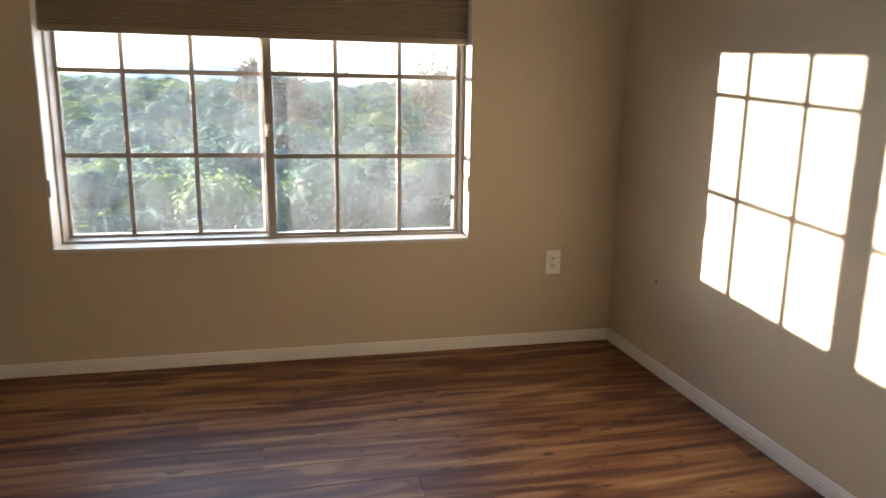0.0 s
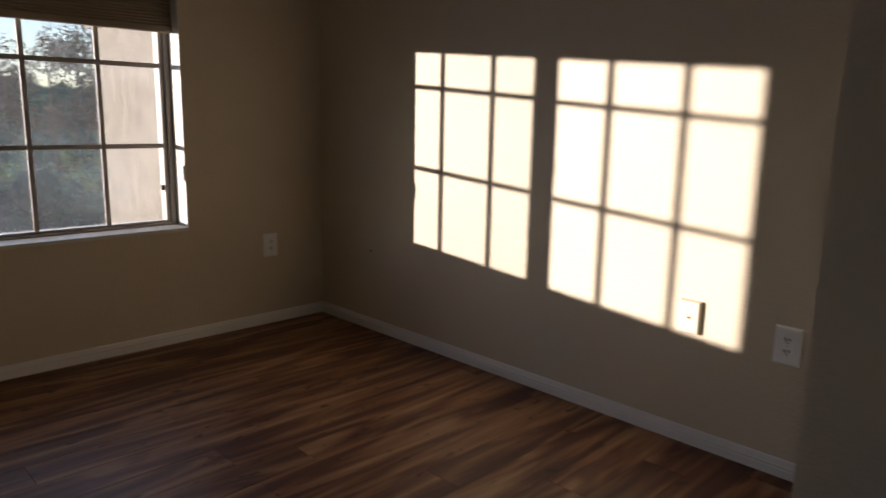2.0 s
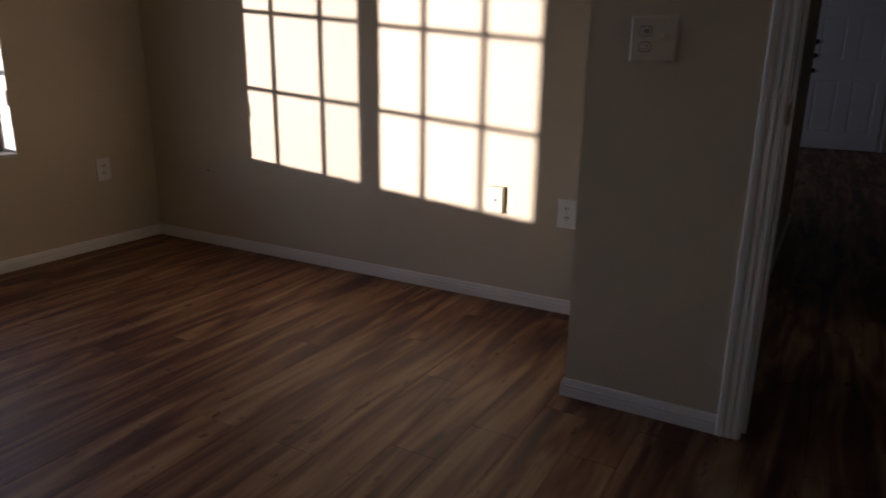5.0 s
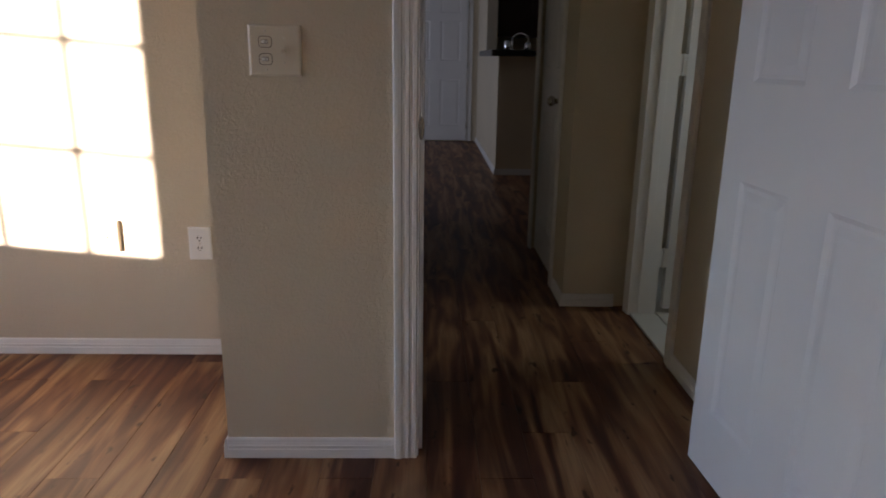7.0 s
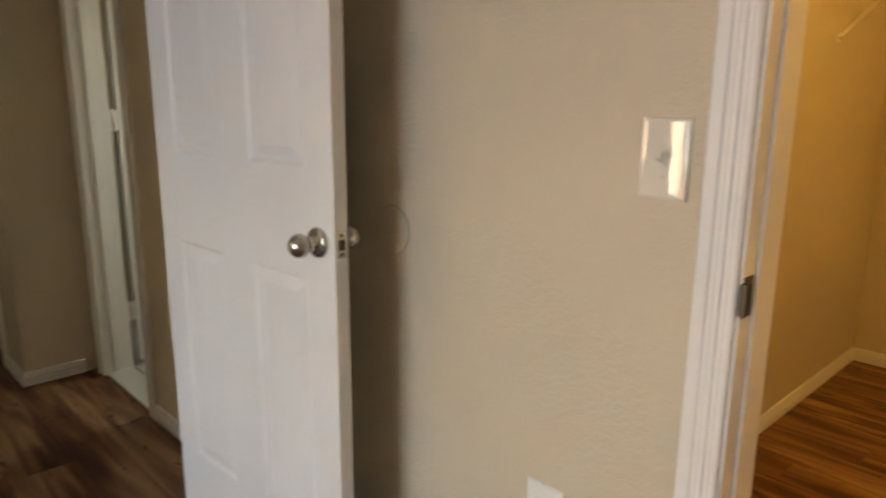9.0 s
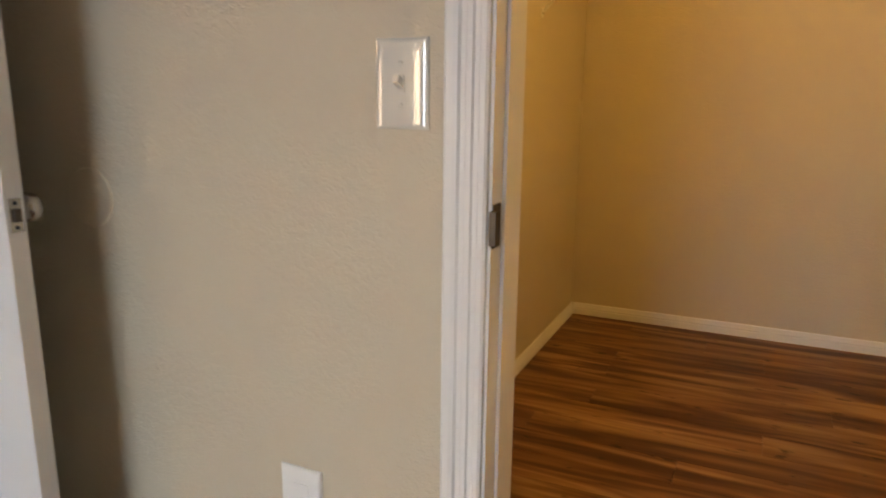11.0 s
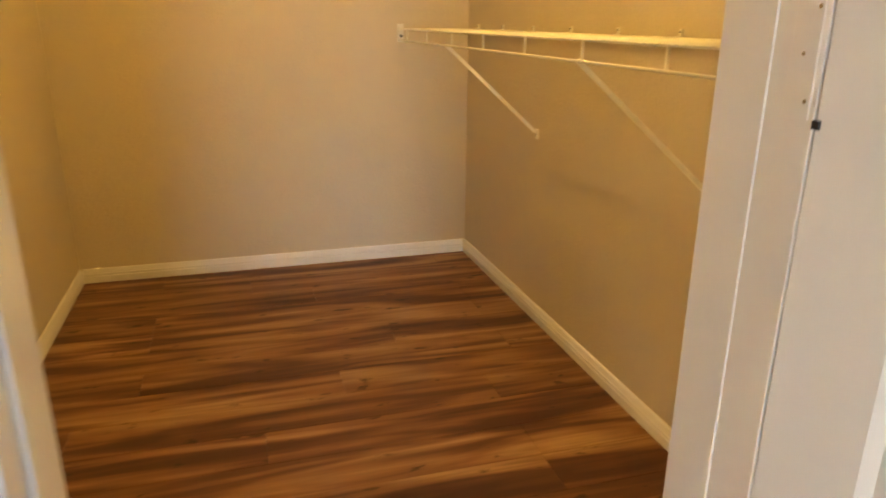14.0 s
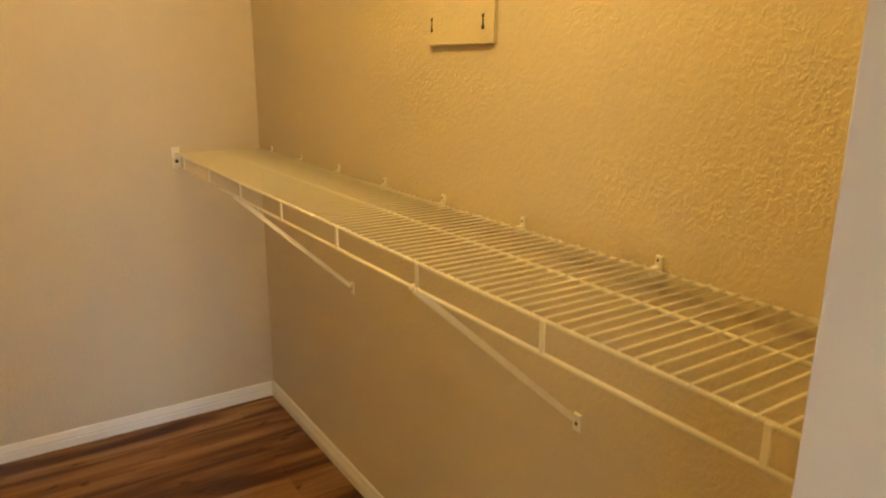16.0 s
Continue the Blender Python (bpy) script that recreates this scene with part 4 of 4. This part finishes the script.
def tree(name, seed, height, spread, leafs, label, sparse=1.0, leaf=0.075):
    rng = random.Random(seed)
    root = thing(name, (0, 0, 0), label, "tree", "scrub trees")
    bm = bmesh.new()
    tips = []
    lean = Vector((rng.uniform(-0.2, 0.2), rng.uniform(-0.2, 0.2), 1)).normalized()
    fork = lean * height * 0.32
    for k in range(4):
        a, b = lean * height * 0.08 * k, lean * height * 0.08 * (k + 1)
        rod(bm, a, b, 0.13 - 0.018 * k, 7, False)
    for k in range(7):
        az = 2 * math.pi * k / 7 + rng.uniform(-0.3, 0.3)
        mid = fork + Vector((math.cos(az), math.sin(az), 0.7)) * spread * 0.28
        end = fork + Vector((math.cos(az) * spread * 0.62, math.sin(az) * spread * 0.62, height * rng.uniform(0.25, 0.55)))
        rod(bm, fork, mid, 0.055, 6, False), rod(bm, mid, end, 0.03, 5, False)
        tips += [mid, end]
        for _ in range(3):
            t = end + Vector((rng.uniform(-1, 1), rng.uniform(-1, 1), rng.uniform(0, 1))) * spread * 0.28
            rod(bm, mid.lerp(end, 0.6), t, 0.012, 4, False)
            tips.append(t)
    part("trunk", bm, BARK, root)
    lobes = [(p.x, p.y, p.z, rng.uniform(0.14, 0.36) * spread) for p in tips]
    vs, fs = leaf_cloud(rng, lobes, leaf, 520 * sparse)
    if height < 7:
        add_cores(rng, vs, fs, lobes, 0.74)
    crown = new("crown", mesh_from("crown", vs, fs, leafs))
    crown.parent = root
    return root


kinds = [tree("scrub_tree", 3, 4.6, 2.3, LEAF, "grey-green mesquite tree with an uneven crown, tinted blue for haze"),
    tree("scrub_tree", 8, 3.9, 2.6, LEAF_Y, "yellow-green bushy tree catching low sun"),
    tree("scrub_tree", 21, 5.2, 2.4, LEAF, "dense grey-green tree among scrub, tinted blue for haze")]
rng = random.Random(5)
spots = [(-4.5, 17), (-1.5, 16), (1.0, 18.5), (3.6, 16.5), (-7.5, 16.5), (6.5, 21), (-10.5, 18), (-13.5, 20)]
for row in range(6):
    for col in range(8):
        y = 20.5 + row * 4.6 + rng.uniform(-1.2, 1.2)
        spots.append((-0.42 * y + (col + rng.uniform(-0.3, 0.3)) * y * 0.125, y))
for k, (x, y) in enumerate(spots):
    s = rng.uniform(0.85, 1.25)
    m = pose(x, y, GZ, 0, 0, rng.uniform(0, 360)) @ Matrix.Scale(s, 4)
    if k < 3:
        kinds[k].matrix_world = m
    else:
        c = copy_thing(kinds[(k * 7 + k // 5) % 3], pose(x, y, GZ, 0, 0, rng.uniform(0, 360)))
        c.scale = (s, s, s * rng.uniform(0.85, 1.1))
tall = tree("tall_tree", 14, 9.0, 2.6, LEAF_R, "tall thin russet tree beside the stucco wing", 0.9, 0.075)
tall.matrix_world = pose(9.2, 35.0, GZ, 0, 0, 40) @ Matrix.Scale(1.42, 4)
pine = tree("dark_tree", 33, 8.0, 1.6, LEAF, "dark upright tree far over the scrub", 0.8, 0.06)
pine.matrix_world = pose(2.3, 57.0, GZ, 0, 0, 10) @ Matrix.Scale(1.55, 4)
copy_thing(tall, pose(-2.4, 58.0, GZ, 0, 0, 130))


vs, fs, vy, fy = [], [], [], []
for _ in range(1300):
    y = 48 * (1 + 11 * rng.random() ** 1.7)
    x = rng.uniform(-0.62, 0.75) * y
    r = rng.uniform(1.4, 3.0) * (1 + y / 300)
    g = GZ + max(0, y - 120) * 0.0348
    clumps = [(x, y, g + r * 0.7, r), (x + r * 0.8, y + 0.3, g + r * 0.55, r * 0.7), (x - r * 0.7, y - 0.4, g + r * 0.5, r * 0.6)]
    a, b = leaf_cloud(rng, clumps, 0.09 + y / 700, 30.0 / (1 + y / 110))
    add_cores(rng, a, b, clumps, 0.80)
    tv, tf = (vy, fy) if rng.random() < 0.25 else (vs, fs)
    n0 = len(tv)
    tv += a
    tf += [tuple(i + n0 for i in q) for q in b]
# the woods' bluish tint is painted haze, shared with the nearer trees
tagged(new("far_woods", mesh_from("far_woods", vs, fs, LEAF)), "dense grey-green scrub woods reaching to the hills, with haze blue in their colour", "woods", "", "stuff")
tagged(new("far_thickets", mesh_from("far_thickets", vy, fy, LEAF_Y)), "yellow-green thickets among the scrub", "woods", "", "stuff")
bm = bmesh.new()
prev = None
for k in range(161):
    a = radians(-55 + 110 * k / 160)
    x, y = 1500 * math.sin(a), 1500 * math.cos(a)
    az = -55 + 110 * k / 160
    el = 1.45 + 1.45 * math.exp(-((az + 5) / 6) ** 2) + 0.5 * math.exp(-((az + 20) / 10) ** 2) + 0.2 * noise.noise(Vector((k * 0.21, 7.1, 0)))
    h = 1680 * math.tan(radians(el)) + 8
    q = (bm.verts.new((x, y, GZ - 0.5)), bm.verts.new((x * 1.12, y * 1.12, GZ + max(10, h))), bm.verts.new((x * 1.3, y * 1.3, GZ - 0.5)))
    if prev:
        for i in range(2):
            bm.faces.new((prev[i], q[i], q[i + 1], prev[i + 1]))
    prev = q
structure("backdrop_hills", bm, HILL, "low hills on the horizon, painted pale blue as haze", "hills")

# ---- floor and its planks ----
floor = structure("floor", boxes([((-4.08, YW - 0.115, LOW), (0.0, 0.0, -0.0065)), ((0.0, -4.56, LOW), (7.38, -2.913, -0.0065)), ((XW, YB, LOW), (XE, YW - 0.115, -0.0065))]), UNDER, "brown vinyl plank floor with dark smoky streaks", "floor")
structure("living_floor", boxes([((0.24, -2.913, LOW), (7.38, 1.2, -0.002)), ((1.76, -7.08, LOW), (7.38, -4.56, -0.002))]), PLANK, "brown plank floor of the rooms beyond", "floor")


def plank_mesh(length, width):
    e = 0.0011
    vs, fs = [], []
    for inset, z in ((0.0003, -0.006), (0.0003, -e), (e, 0.0)):
        vs += [(sx * (length / 2 - inset), sy * (width / 2 - inset), z) for sx, sy in ((-1, -1), (1, -1), (1, 1), (-1, 1))]
    for r in (0, 4):
        fs += [(r + i, r + (i + 1) % 4, r + 4 + (i + 1) % 4, r + 4 + i) for i in range(4)]
    fs.append((8, 9, 10, 11))
    me = mesh_from("plank", vs, fs, PLANK)
    me.polygons.foreach_set("use_smooth", [False] * len(me.polygons))
    return me


PW, PL = 0.152, 1.22
plank_cache = {}
rng = random.Random(12)
for j in range(48):
    yb_, yt_ = -PW * (j + 1), -PW * j
    mid = (yb_ + yt_) / 2
    xa, xb = (-4.08, 0.0) if mid > -2.913 else ((-4.08, 7.38) if mid > -4.56 else (XW, XE))
    yb_ = max(yb_, YB)
    if yt_ - yb_ < 0.01:
        continue
    x = xa - rng.choice((0.18, 0.43, 0.66, 0.88, 1.04))
    while x < xb - 0.02:
        a, b = max(x, xa), min(x + PL, xb)
        x += PL
        if b - a < 0.02:
            continue
        key = (round(b - a, 3), round(yt_ - yb_, 3))
        if key not in plank_cache:
            plank_cache[key] = plank_mesh(*key)
        o = new("plank", plank_cache[key])
        o.parent, o.location = floor, ((a + b) / 2, (yb_ + yt_) / 2, 0.0)
